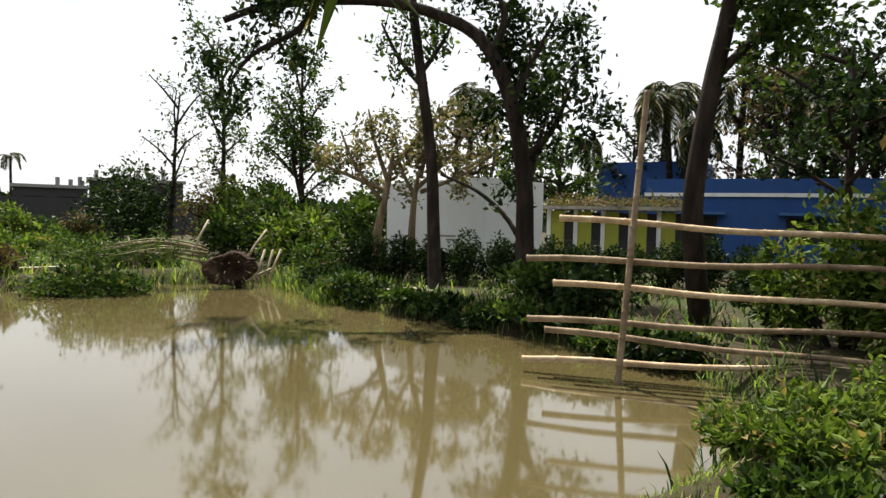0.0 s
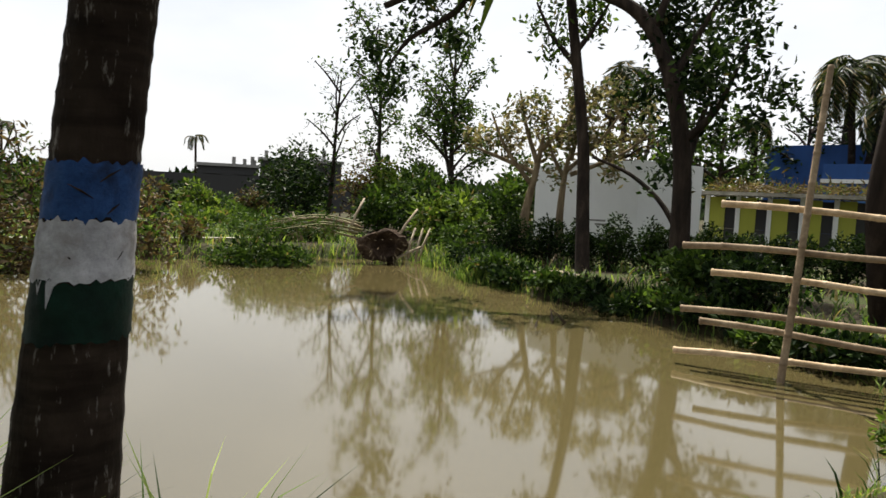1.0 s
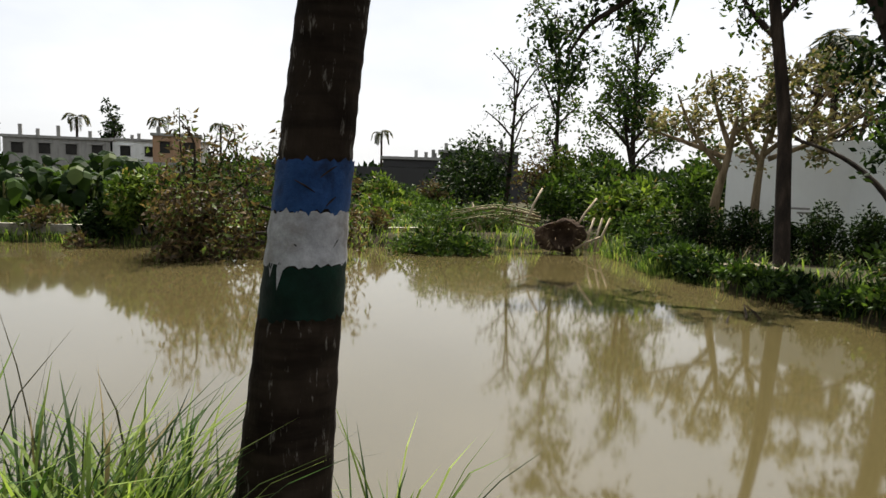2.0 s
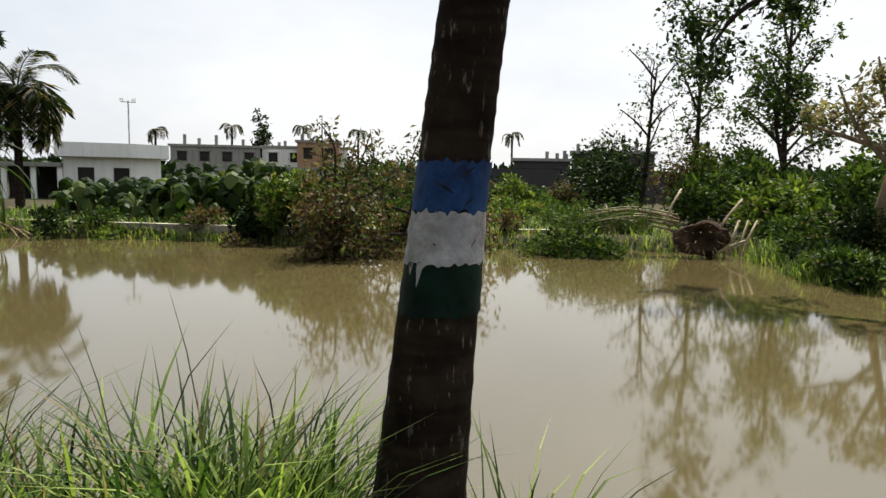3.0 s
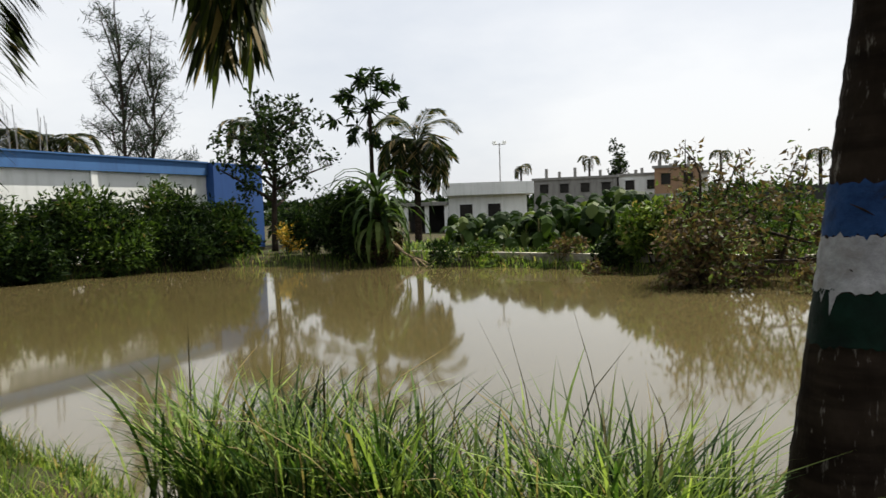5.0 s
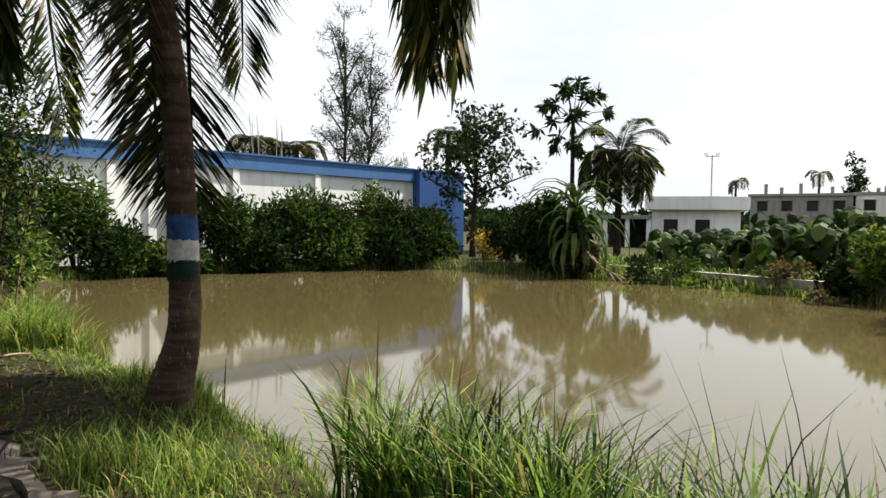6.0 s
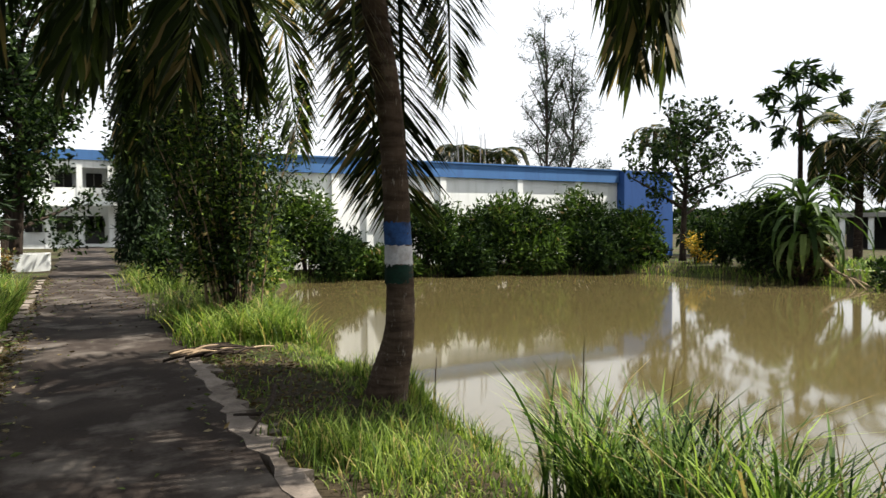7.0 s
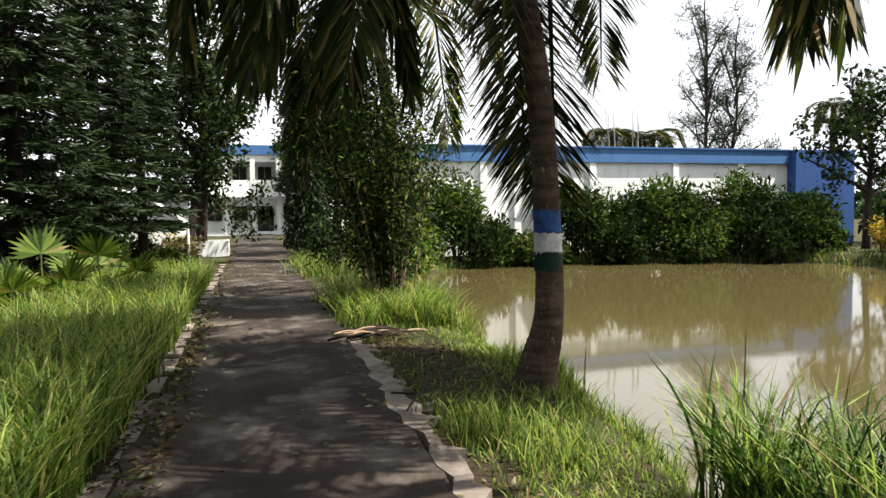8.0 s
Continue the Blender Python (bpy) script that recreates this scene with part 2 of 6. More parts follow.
# ---- building helpers ----
class Build:
    """Collects vertices and faces of one mesh."""

    def __init__(self):
        self.v, self.f, self.m = [], [], []

    def add(self, verts, faces, mat=0):
        o = len(self.v)
        self.v.extend([tuple(p) for p in verts])
        self.f.extend([tuple(i + o for i in f) for f in faces])
        self.m.extend([mat] * len(faces))
        return self

    def box(self, x0, y0, z0, x1, y1, z1, mat=0, bevel=0.0):
        b = min(bevel, (x1 - x0) / 2.2, (y1 - y0) / 2.2)
        if b <= 0:
            ring = [(x0, y0), (x1, y0), (x1, y1), (x0, y1)]
        else:
            ring = [(x0 + b, y0), (x1 - b, y0), (x1, y0 + b), (x1, y1 - b), (x1 - b, y1), (x0 + b, y1), (x0, y1 - b), (x0, y0 + b)]
        n = len(ring)
        verts = [(x, y, z0) for x, y in ring] + [(x, y, z1) for x, y in ring]
        faces = [(i, (i + 1) % n, n + (i + 1) % n, n + i) for i in range(n)] + [tuple(range(n - 1, -1, -1)), tuple(range(n, 2 * n))]
        return self.add(verts, faces, mat)

    def tube(self, pts, radii, sides=8, mat=0, capped=True):
        pts = [Vector(p) for p in pts]
        n = len(pts)
        verts, faces = [], []
        side = None
        for i, p in enumerate(pts):
            d = (pts[min(i + 1, n - 1)] - pts[max(i - 1, 0)]).normalized()
            if side is None:
                side = d.orthogonal().normalized()
            side = (side - d * side.dot(d)).normalized()
            up = d.cross(side)
            for k in range(sides):
                a = 2 * math.pi * k / sides
                verts.append(p + (side * math.cos(a) + up * math.sin(a)) * radii[i])
        for i in range(n - 1):
            for k in range(sides):
                k2 = (k + 1) % sides
                faces.append((i * sides + k, i * sides + k2, (i + 1) * sides + k2, (i + 1) * sides + k))
        if capped:
            faces.append(tuple(range(sides - 1, -1, -1)))
            faces.append(tuple((n - 1) * sides + k for k in range(sides)))
        return self.add(verts, faces, mat)

    def leaves(self, pos, way, size, width=0.45, mat=0, fold=0.0, rng=None):
        """Diamond leaves at pos, pointing along way; arrays of n x 3, size of n."""
        rng = rng or np.random.default_rng(1)
        pos, way = np.asarray(pos, float), np.asarray(way, float)
        n = len(pos)
        if not n:
            return self
        way = way / np.maximum(np.linalg.norm(way, axis=1, keepdims=True), 1e-6)
        side = np.cross(way, rng.normal(size=(n, 3)))
        side /= np.maximum(np.linalg.norm(side, axis=1, keepdims=True), 1e-6)
        nor = np.cross(way, side)
        s = np.broadcast_to(np.asarray(size, float), (n,))[:, None]
        a = pos
        b = pos + way * s * 0.45 + side * s * width * 0.5 + nor * s * fold
        c = pos + way * s
        d = pos + way * s * 0.45 - side * s * width * 0.5 + nor * s * fold
        o = len(self.v)
        self.v.extend(map(tuple, np.stack([a, b, c, d], 1).reshape(-1, 3)))
        i = np.arange(n) * 4 + o
        self.f.extend(map(tuple, np.stack([i, i + 1, i + 2, i + 3], 1).tolist()))
        self.m.extend([mat] * n)
        return self

    def mesh(self, name, *mats, smooth=False):
        me = bpy.data.meshes.new(name)
        me.from_pydata(self.v, [], self.f)
        for m in mats:
            me.materials.append(m)
        if len(mats) > 1:
            me.polygons.foreach_set("material_index", self.m)
        if smooth:
            me.polygons.foreach_set("use_smooth", [True] * len(me.polygons))
        me.update()
        return me


def part(name, mesh, parent, label="", m=None):
    ob = new(name, mesh)
    ob.parent = parent
    if m is not None:
        ob.matrix_basis = m
    if label:
        ob["label"] = label
    return ob


def thing(name, m, label, category, group="", kind=""):
    ob = new(name)
    ob.empty_display_size = 0.2
    ob.matrix_basis = m
    return tagged(ob, label, category, group, kind)


def solid(name, mesh, label, category, m=None, group="", kind=""):
    ob = new(name, mesh)
    if m is not None:
        ob.matrix_basis = m
    return tagged(ob, label, category, group, kind)


def curve_points(pts, steps=6):
    """A smooth line through the points."""
    pts = [Vector(p) for p in pts]
    out = []
    for i in range(len(pts) - 1):
        p0, p1, p2, p3 = pts[max(i - 1, 0)], pts[i], pts[i + 1], pts[min(i + 2, len(pts) - 1)]
        for k in range(steps):
            t = k / steps
            out.append(0.5 * ((2 * p1) + (p2 - p0) * t + (2 * p0 - 5 * p1 + 4 * p2 - p3) * t * t + (3 * p1 - p0 - 3 * p2 + p3) * t ** 3))
    return out + [pts[-1]]


WATER_Z = -0.4
# the bank's line round the pond, anticlockwise
POND = [(2.6, -5.0), (2.6, -2.0), (2.85, 2.0), (2.85, 5.0), (3.3, 7.0), (3.15, 8.8), (3.5, 12.2), (4.6, 18.0), (6.2, 22.4), (11.0, 22.9),
        (15.2, 21.6), (18.8, 19.4), (20.1, 16.0), (20.1, 9.0), (19.2, 4.5), (18.4, 0.5), (18.2, -2.4), (18.6, -5.6), (17.3, -8.8),
        (12.8, -7.9), (9.0, -8.4), (6.9, -8.3), (5.6, -8.15), (4.5, -8.05), (3.4, -7.5), (2.7, -6.3)]


def pond_distance(x, y):
    """Signed distances to the bank's line, negative in the water; arrays."""
    x, y = np.asarray(x, float), np.asarray(y, float)
    best = np.full(x.shape, 1e9)
    inside = np.zeros(x.shape, bool)
    for (ax, ay), (bx, by) in zip(POND, POND[1:] + POND[:1]):
        dx, dy = bx - ax, by - ay
        t = np.clip(((x - ax) * dx + (y - ay) * dy) / (dx * dx + dy * dy), 0, 1)
        best = np.minimum(best, np.hypot(x - ax - t * dx, y - ay - t * dy))
        cross = ((ay > y) != (by > y)) & (x < dx * (y - ay) / (dy if abs(dy) > 1e-9 else 1e-9) + ax)
        inside ^= cross
    return np.where(inside, -best, best)


def ground_z(x, y):
    x, y = np.asarray(x, float), np.asarray(y, float)
    d = pond_distance(x, y) + 0.16 * np.sin(x * 2.3 + 1.7 * np.sin(y * 1.1)) * np.cos(y * 1.9)
    bank = np.clip((d + 0.35) / 1.15, 0, 1)
    z = -0.72 + bank * bank * (3 - 2 * bank) * 0.66
    z = np.where(d < -0.35, -0.72 - np.clip(-d - 0.35, 0, 3) * 0.2, z)
    off_path = np.clip((np.abs(x - 0.0) - 0.95) / 0.5, 0, 1)
    z = z + 0.035 * np.sin(x * 1.3 + 0.5) * np.sin(y * 0.9) * off_path * np.clip(d, 0, 1)
    return z


def ground_at(x, y):
    return float(ground_z(np.array([x]), np.array([y]))[0])


# ---- ground, water, path ----
def axis(lo, hi, step, far):
    core = list(np.arange(lo, hi + 1e-6, step))
    grow, out = step, []
    x = hi
    while x < far:
        grow *= 1.35
        x += grow
        out.append(x)
    grow, left = step, []
    x = lo
    while x > -far:
        grow *= 1.35
        x -= grow
        left.append(x)
    return np.array(left[::-1] + core + out)


def make_ground():
    xs, ys = axis(-4.0, 24.0, 0.22, 2600), axis(-13.0, 27.0, 0.22, 2600)
    gx, gy = np.meshgrid(xs, ys)
    gz = ground_z(gx.ravel(), gy.ravel())
    verts = np.stack([gx.ravel(), gy.ravel(), gz], 1)
    nx, ny = len(xs), len(ys)
    i = (np.arange(ny - 1)[:, None] * nx + np.arange(nx - 1)[None, :]).ravel()
    faces = np.stack([i, i + 1, i + nx + 1, i + nx], 1)
    me = bpy.data.meshes.new("ground")
    me.from_pydata(verts.tolist(), [], faces.tolist())
    me.materials.append(M_SOIL)
    me.polygons.foreach_set("use_smooth", [True] * len(me.polygons))
    solid("ground", me, "damp brown soil with leaf litter round the pond", "ground", kind="structure")


def make_water():
    bm = bmesh.new()
    # the sheet reaches under the banks
    verts = [bm.verts.new((x, y, WATER_Z)) for x, y in ((1.9, -11.5), (22.0, -11.5), (22.0, 24.2), (1.9, 24.2))]
    bm.faces.new(verts)
    bmesh.ops.subdivide_edges(bm, edges=bm.edges[:], cuts=12, use_grid_fill=True)
    me = bpy.data.meshes.new("water")
    bm.to_mesh(me)
    bm.free()
    me.materials.append(M_WATER)
    solid("water", me, "still muddy brown pond water with reflections", "water", kind="structure")


def path_left(y):
    return -1.05 + 0.004 * (y - 5)


def path_right(y):
    return 0.82 + 0.016 * (y - 5)


def make_path():
    road = thing("path", pose(0, 0, 0), "narrow old concrete path with worn edges paled as if sunlit", "path", kind="structure")
    rng = np.random.default_rng(3)
    b = Build()
    ys = np.concatenate([np.arange(-14, 20, 0.2), np.arange(20, 62.1, 1.0)])
    n = len(ys)
    xl = path_left(ys) + 0.03 * rng.normal(size=n) + 0.06 * np.sin(ys * 0.9)
    xr = path_right(ys) + 0.008 * rng.normal(size=n)
    xr = np.where(ys > 8.6, xr + 0.05 * rng.normal(size=n) + 0.05 * np.sin(ys * 1.4), xr)
    for k in range(n - 1):
        q = [(xl[k], ys[k]), (xr[k], ys[k]), (xr[k + 1], ys[k + 1]), (xl[k + 1], ys[k + 1])]
        b.add([(x, y, 0) for x, y in q] + [(x, y, -0.12) for x, y in q], [(0, 1, 2, 3), (1, 5, 6, 2), (3, 7, 4, 0)])
    part("slab", b.mesh("slab", M_PATH), road, "mossy concrete slab, colour darkened for palm shade")
    # pale edging blocks: whole along the pond side as far as the palm, broken and half buried along the verge
    y = -8.0
    while y < 8.5:
        ln = 0.8 + 1.2 * rng.random()
        i0, i1 = path_right(y) - 0.01, path_right(y + ln) - 0.01
        m = 14
        outer = [(0.13 + 0.13 * rng.random(), t) for t in np.linspace(0, 1, m)]
        inner = [(i1 + (i0 - i1) * t + 0.035 * rng.normal(), y + ln * t) for t in (0.85, 0.7, 0.55, 0.4, 0.25, 0.1)]
        q = [(i0, y + 0.006), *[(i0 + w, y + 0.006 + (ln - 0.012) * t) for w, t in outer], (i1, y + ln - 0.006), *inner]
        z = 0.006 + 0.002 * rng.random()
        nq = len(q)
        part("edging_block", Build().add([(x, v, z) for x, v in q] + [(x, v, -0.13) for x, v in q], [tuple(range(nq))] + [(i, nq + i, nq + (i + 1) % nq, (i + 1) % nq) for i in range(nq)]).mesh("edging_block", M_PATH_EDGE), road)
        y += ln
    y = 1.0
    while y < 24:
        ln = 0.25 + 0.6 * rng.random()
        w = 0.08 + 0.2 * rng.random()
        x = path_left(y) - 0.05 - 0.04 * rng.random()
        q = [(x, y), (x + 0.02 * rng.normal(), y + ln), (x - w * 0.8, y + ln * (0.8 + 0.2 * rng.random())), (x - w, y + ln * 0.4), (x - w * 0.7, y + 0.05 * rng.random())]
        z = -0.052 + 0.025 * rng.random()
        part("edging_block", Build().add([(px, v, z) for px, v in q] + [(px, v, -0.13) for px, v in q], [(4, 3, 2, 1, 0)[::-1]] + [(i, (i + 1) % 5, 5 + (i + 1) % 5, 5 + i) for i in range(5)]).mesh("edging_block", M_PATH_EDGE), road)
        y += ln * (1.0 + 0.7 * rng.random())


make_ground()
make_water()
make_path()


# ---- plants ----
def scatter_dirs(rng, n, up=0.0):
    d = rng.normal(size=(n, 3))
    d[:, 2] += up
    return d / np.linalg.norm(d, axis=1, keepdims=True)


def frond_mesh(name, length, droop, mat, seed, leaf=0.62, pairs=46, hang=0.75, bend=0.0, fat=1.0):
    """A feather palm leaf: a curved rib that leaves the crown along +x and droops, with narrow leaflets that hang from it."""
    rng = np.random.default_rng(seed)
    b = Build()
    n = 16
    pts, ang = [Vector((0, 0, 0))], radians(48 - 20 * droop)
    for i in range(n):
        t = i / n
        ang -= droop * radians(16) * (0.35 + 1.3 * t)
        ang = max(ang, radians(-86))
        pts.append(pts[-1] + Vector((math.cos(ang), bend * t * 0.6, math.sin(ang))) * (length / n))
    b.tube(pts, [0.035 * (1 - 0.9 * i / n) + 0.004 for i in range(n + 1)], 5, 0)
    for k in range(pairs):
        t = 0.14 + 0.86 * (k + rng.random() * 0.5) / pairs
        f = t * n
        i = min(int(f), n - 1)
        p = pts[i].lerp(pts[i + 1], f - i)
        d = (pts[i + 1] - pts[i]).normalized()
        side0 = Vector((0, 1, 0))
        for s in (-1, 1):
            if rng.random() < 0.06:
                continue
            ln = leaf * (0.55 + 0.6 * math.sin(math.pi * min(1, 0.15 + t * 0.85))) * (0.8 + 0.35 * rng.random())
            way = (side0 * s * (1.0 - hang * 0.2) + d * (0.4 + 0.3 * t) + Vector((0, 0, -hang * (0.1 + 0.35 * rng.random())))).normalized()
            way = (way + Vector(rng.normal(0, 0.08, 3))).normalized()
            down = (way + Vector((0, 0, -0.28 * hang - 0.05))).normalized()
            w = (0.014 + 0.009 * rng.random()) * fat
            flat = way.cross(Vector((0, 0, 1)))
            flat = (flat.normalized() if flat.length > 1e-3 else d) * w
            q1 = p + way * ln * 0.5
            q2 = q1 + down * ln * 0.5
            b.add([p, q1 + flat * 0.9, q2, q1 - flat * 0.9], [(0, 1, 2, 3)])
    return b.mesh(name, mat)


FRONDS = [frond_mesh("frond", 3.5, 0.8, M_FROND, 11, 0.8, 105, 0.85, 0.0, 1.35), frond_mesh("frond", 3.3, 1.15, M_FROND, 12, 0.8, 100, 0.95, 0.2, 1.6),
          frond_mesh("frond", 3.5, 0.55, M_FROND, 13, 0.75, 100, 0.7, -0.2, 1.35), frond_mesh("frond", 3.0, 1.7, M_FROND_DRY, 14, 0.7, 80, 1.0), frond_mesh("frond", 3.4, 1.55, M_FROND, 15, 0.8, 105, 0.8, -0.1, 1.6),
          frond_mesh("frond", 3.4, 0.85, M_FROND, 16, 0.85, 44, 0.85, 0.1, 3.4), frond_mesh("frond", 3.2, 1.3, M_FROND, 17, 0.85, 44, 0.9, -0.1, 3.4), frond_mesh("frond", 3.6, 0.6, M_FROND, 18, 0.9, 115, 1.5, -0.15, 1.35)]


def trunk_mesh(axis_pts, radii, mat, rings=True, seed=0, sides=16, steps=8):
    """A ringed palm trunk along the line of axis_pts."""
    rng = np.random.default_rng(seed)
    line = curve_points(axis_pts, steps)
    n = len(line)
    tt = np.linspace(0, len(radii) - 1, n)
    r = np.interp(tt, range(len(radii)), radii)
    pts, rad = [], []
    for i in range(n - 1):
        for k in range(3):
            t = k / 3
            pts.append(line[i].lerp(line[i + 1], t))
            base = r[i] * (1 - t) + r[i + 1] * t
            rad.append(base * (1.0 + (0.016 if rings and k == 0 else -0.008) + 0.007 * rng.normal()))
    pts.append(line[-1])
    rad.append(r[-1])
    b = Build()
    b.tube(pts, rad, sides)
    return b.mesh("trunk", mat, smooth=True)


def sleeve_mesh(name, axis_pts, radii, z0, z1, mat, seed, drip=0.0):
    """A coat of paint round a trunk between two heights, with an uneven lower rim."""
    rng = np.random.default_rng(seed)
    ps = [Vector(p) for p in axis_pts]
    zs = [p.z for p in ps]
    b = Build()
    sides, rows = 64, 9
    verts, faces = [], []
    low = rng.normal(0, 0.007, sides)
    for k in rng.integers(0, sides, 9):
        low[k] -= drip * (0.2 + 0.8 * rng.random())
    top = rng.normal(0, 0.006, sides)
    for j in range(rows):
        for k in range(sides):
            z = (z0 + low[k]) * (1 - j / (rows - 1)) + (z1 + top[k]) * j / (rows - 1)
            cx, cy, r = (np.interp(z, zs, [p.x for p in ps]), np.interp(z, zs, [p.y for p in ps]), np.interp(z, zs, radii))
            a = 2 * math.pi * k / sides
            rr = r * (1.035 + 0.012 * math.sin(z * 60) + 0.006 * rng.normal())
            verts.append((cx + math.cos(a) * rr, cy + math.sin(a) * rr, z))
    for j in range(rows - 1):
        for k in range(sides):
            k2 = (k + 1) % sides
            faces.append((j * sides + k, j * sides + k2, (j + 1) * sides + k2, (j + 1) * sides + k))
    b.add(verts, faces)
    return b.mesh(name, mat, smooth=True)


def coconut_palm(x, y, axis_pts, radii, fronds, label, bands=None, seed=0, group="", bark=None):
    """fronds: rows of (mesh index, heading in degrees, lift in degrees, size)."""
    g = ground_at(x, y)
    palm = thing("coconut_palm", pose(x, y, g), label, "palm tree", group)
    axis_pts = [Vector(p) - Vector((x, y, g)) for p in axis_pts]
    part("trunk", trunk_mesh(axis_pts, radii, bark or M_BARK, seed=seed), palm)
    if bands:
        zs = [z - g for z in bands]
        part("green_band", sleeve_mesh("green_band", axis_pts, radii, zs[0], zs[1], M_BAND_GREEN, seed + 1), palm, "green painted band, darkened as if backlit")
        part("white_band", sleeve_mesh("white_band", axis_pts, [r * 1.008 for r in radii], zs[1], zs[2], M_BAND_WHITE, seed + 2, 0.05), palm, "white painted band with drips")
        part("blue_band", sleeve_mesh("blue_band", axis_pts, [r * 1.004 for r in radii], zs[2], zs[3], M_BAND_BLUE, seed + 3), palm, "blue painted band")
    top = axis_pts[-1]
    for k, heading, lift, size in fronds:
        part("frond", FRONDS[k], palm, "withered drooping frond" if k == 3 else "", Matrix.Translation(top) @ pose(0, 0, 0, 0, -lift, heading) @ Matrix.Scale(size, 4))
    return palm


def broad_tree(name, base, trunk, radius, limbs, leaf_n, leaf_size, leaf_mat, bark, label, category="tree", seed=0, spread=0.55, twigs=5, width=0.5, droop=-0.15, group="", tip=0.25):
    """A tree: trunk and limbs as lines of points, twigs along the limbs, leaves in loose clumps about the twigs."""
    rng = np.random.default_rng(seed)
    x, y = base
    g = ground_at(x, y)
    o = Vector((x, y, g))
    tree = thing(name, pose(x, y, g), label, category, group)
    b = Build()
    line = [p - o for p in curve_points(trunk, 5)]
    n = len(line)
    b.tube(line, [radius * (1.18 if i == 0 else 1.0) * (1 - (1 - tip) * i / (n - 1)) for i in range(n)], 9)
    centres = []
    for k, limb in enumerate(limbs):
        pts = [p - o for p in curve_points(limb, 4)]
        r0 = radius * 0.42
        b.tube(pts, [r0 * (1 - 0.8 * i / (len(pts) - 1)) + 0.008 for i in range(len(pts))], 6)
        for j in range(twigs):
            t = 0.3 + 0.7 * (j + rng.random()) / twigs
            p = pts[min(int(t * (len(pts) - 1)), len(pts) - 1)]
            way = Vector(scatter_dirs(rng, 1, 0.4)[0])
            ln = spread * (0.6 + 0.9 * rng.random())
            q = p + way * ln * 0.55 + Vector((0, 0, 0.05))
            e = q + (way + Vector(rng.normal(0, 0.35, 3))) * ln * 0.6
            b.tube([p, q, e], [0.018, 0.012, 0.005], 4, capped=False)
            centres += [q, e, e]
    part("trunk", b.mesh("trunk", bark, smooth=True), tree)
    if leaf_n and centres:
        c = np.array([tuple(v) for v in centres])
        idx = rng.integers(0, len(c), leaf_n)
        pos = c[idx] + np.clip(rng.normal(0, 1, (leaf_n, 3)), -1.5, 1.5) * spread * 0.42 * (0.4 + 0.8 * rng.random((leaf_n, 1)))
        way = scatter_dirs(rng, leaf_n, droop)
        part("crown", Build().leaves(pos, way, leaf_size * (0.6 + 0.8 * rng.random(leaf_n)), width, fold=0.08, rng=rng).mesh("crown", leaf_mat), tree)
    return tree


def auto_tree(name, x, y, height, crown_r, leaf_n, leaf_size, leaf_mat, bark, label, seed, radius=0.16, lean=(0, 0), clear=0.4, limbs=8, spread=0.6, group="", category="tree", width=0.5, droop=-0.15):
    """A tree with limbs grown at random from the upper trunk."""
    rng = np.random.default_rng(seed)
    g = ground_at(x, y)
    top = Vector((x + lean[0], y + lean[1], g + height * 0.93))
    foot = Vector((x, y, g - 0.1))
    trunk = [foot, foot.lerp(top, 0.35) + Vector((*rng.normal(0, 0.05 * height * 0.3, 2), 0)), foot.lerp(top, 0.7) + Vector((*rng.normal(0, 0.05 * height * 0.3, 2), 0)), top]
    lines = []
    for k in range(limbs):
        t = clear + (0.95 - clear) * (k + rng.random() * 0.6) / limbs
        p = foot.lerp(top, t)
        a = 2.4 * k + rng.random()
        reach = crown_r * (0.6 + 0.5 * rng.random()) * (1.15 - 0.6 * max(0, t - 0.5))
        rise = height * (0.08 + 0.14 * rng.random())
        q = p + Vector((math.cos(a) * reach * 0.5, math.sin(a) * reach * 0.5, rise * 0.7))
        lines.append([p, q, q + Vector((math.cos(a + 0.3) * reach * 0.5, math.sin(a + 0.3) * reach * 0.5, rise * 0.5))])
    return broad_tree(name, (x, y), trunk, radius, lines, leaf_n, leaf_size, leaf_mat, bark, label, category, seed + 1, spread, 6, width, droop, group)


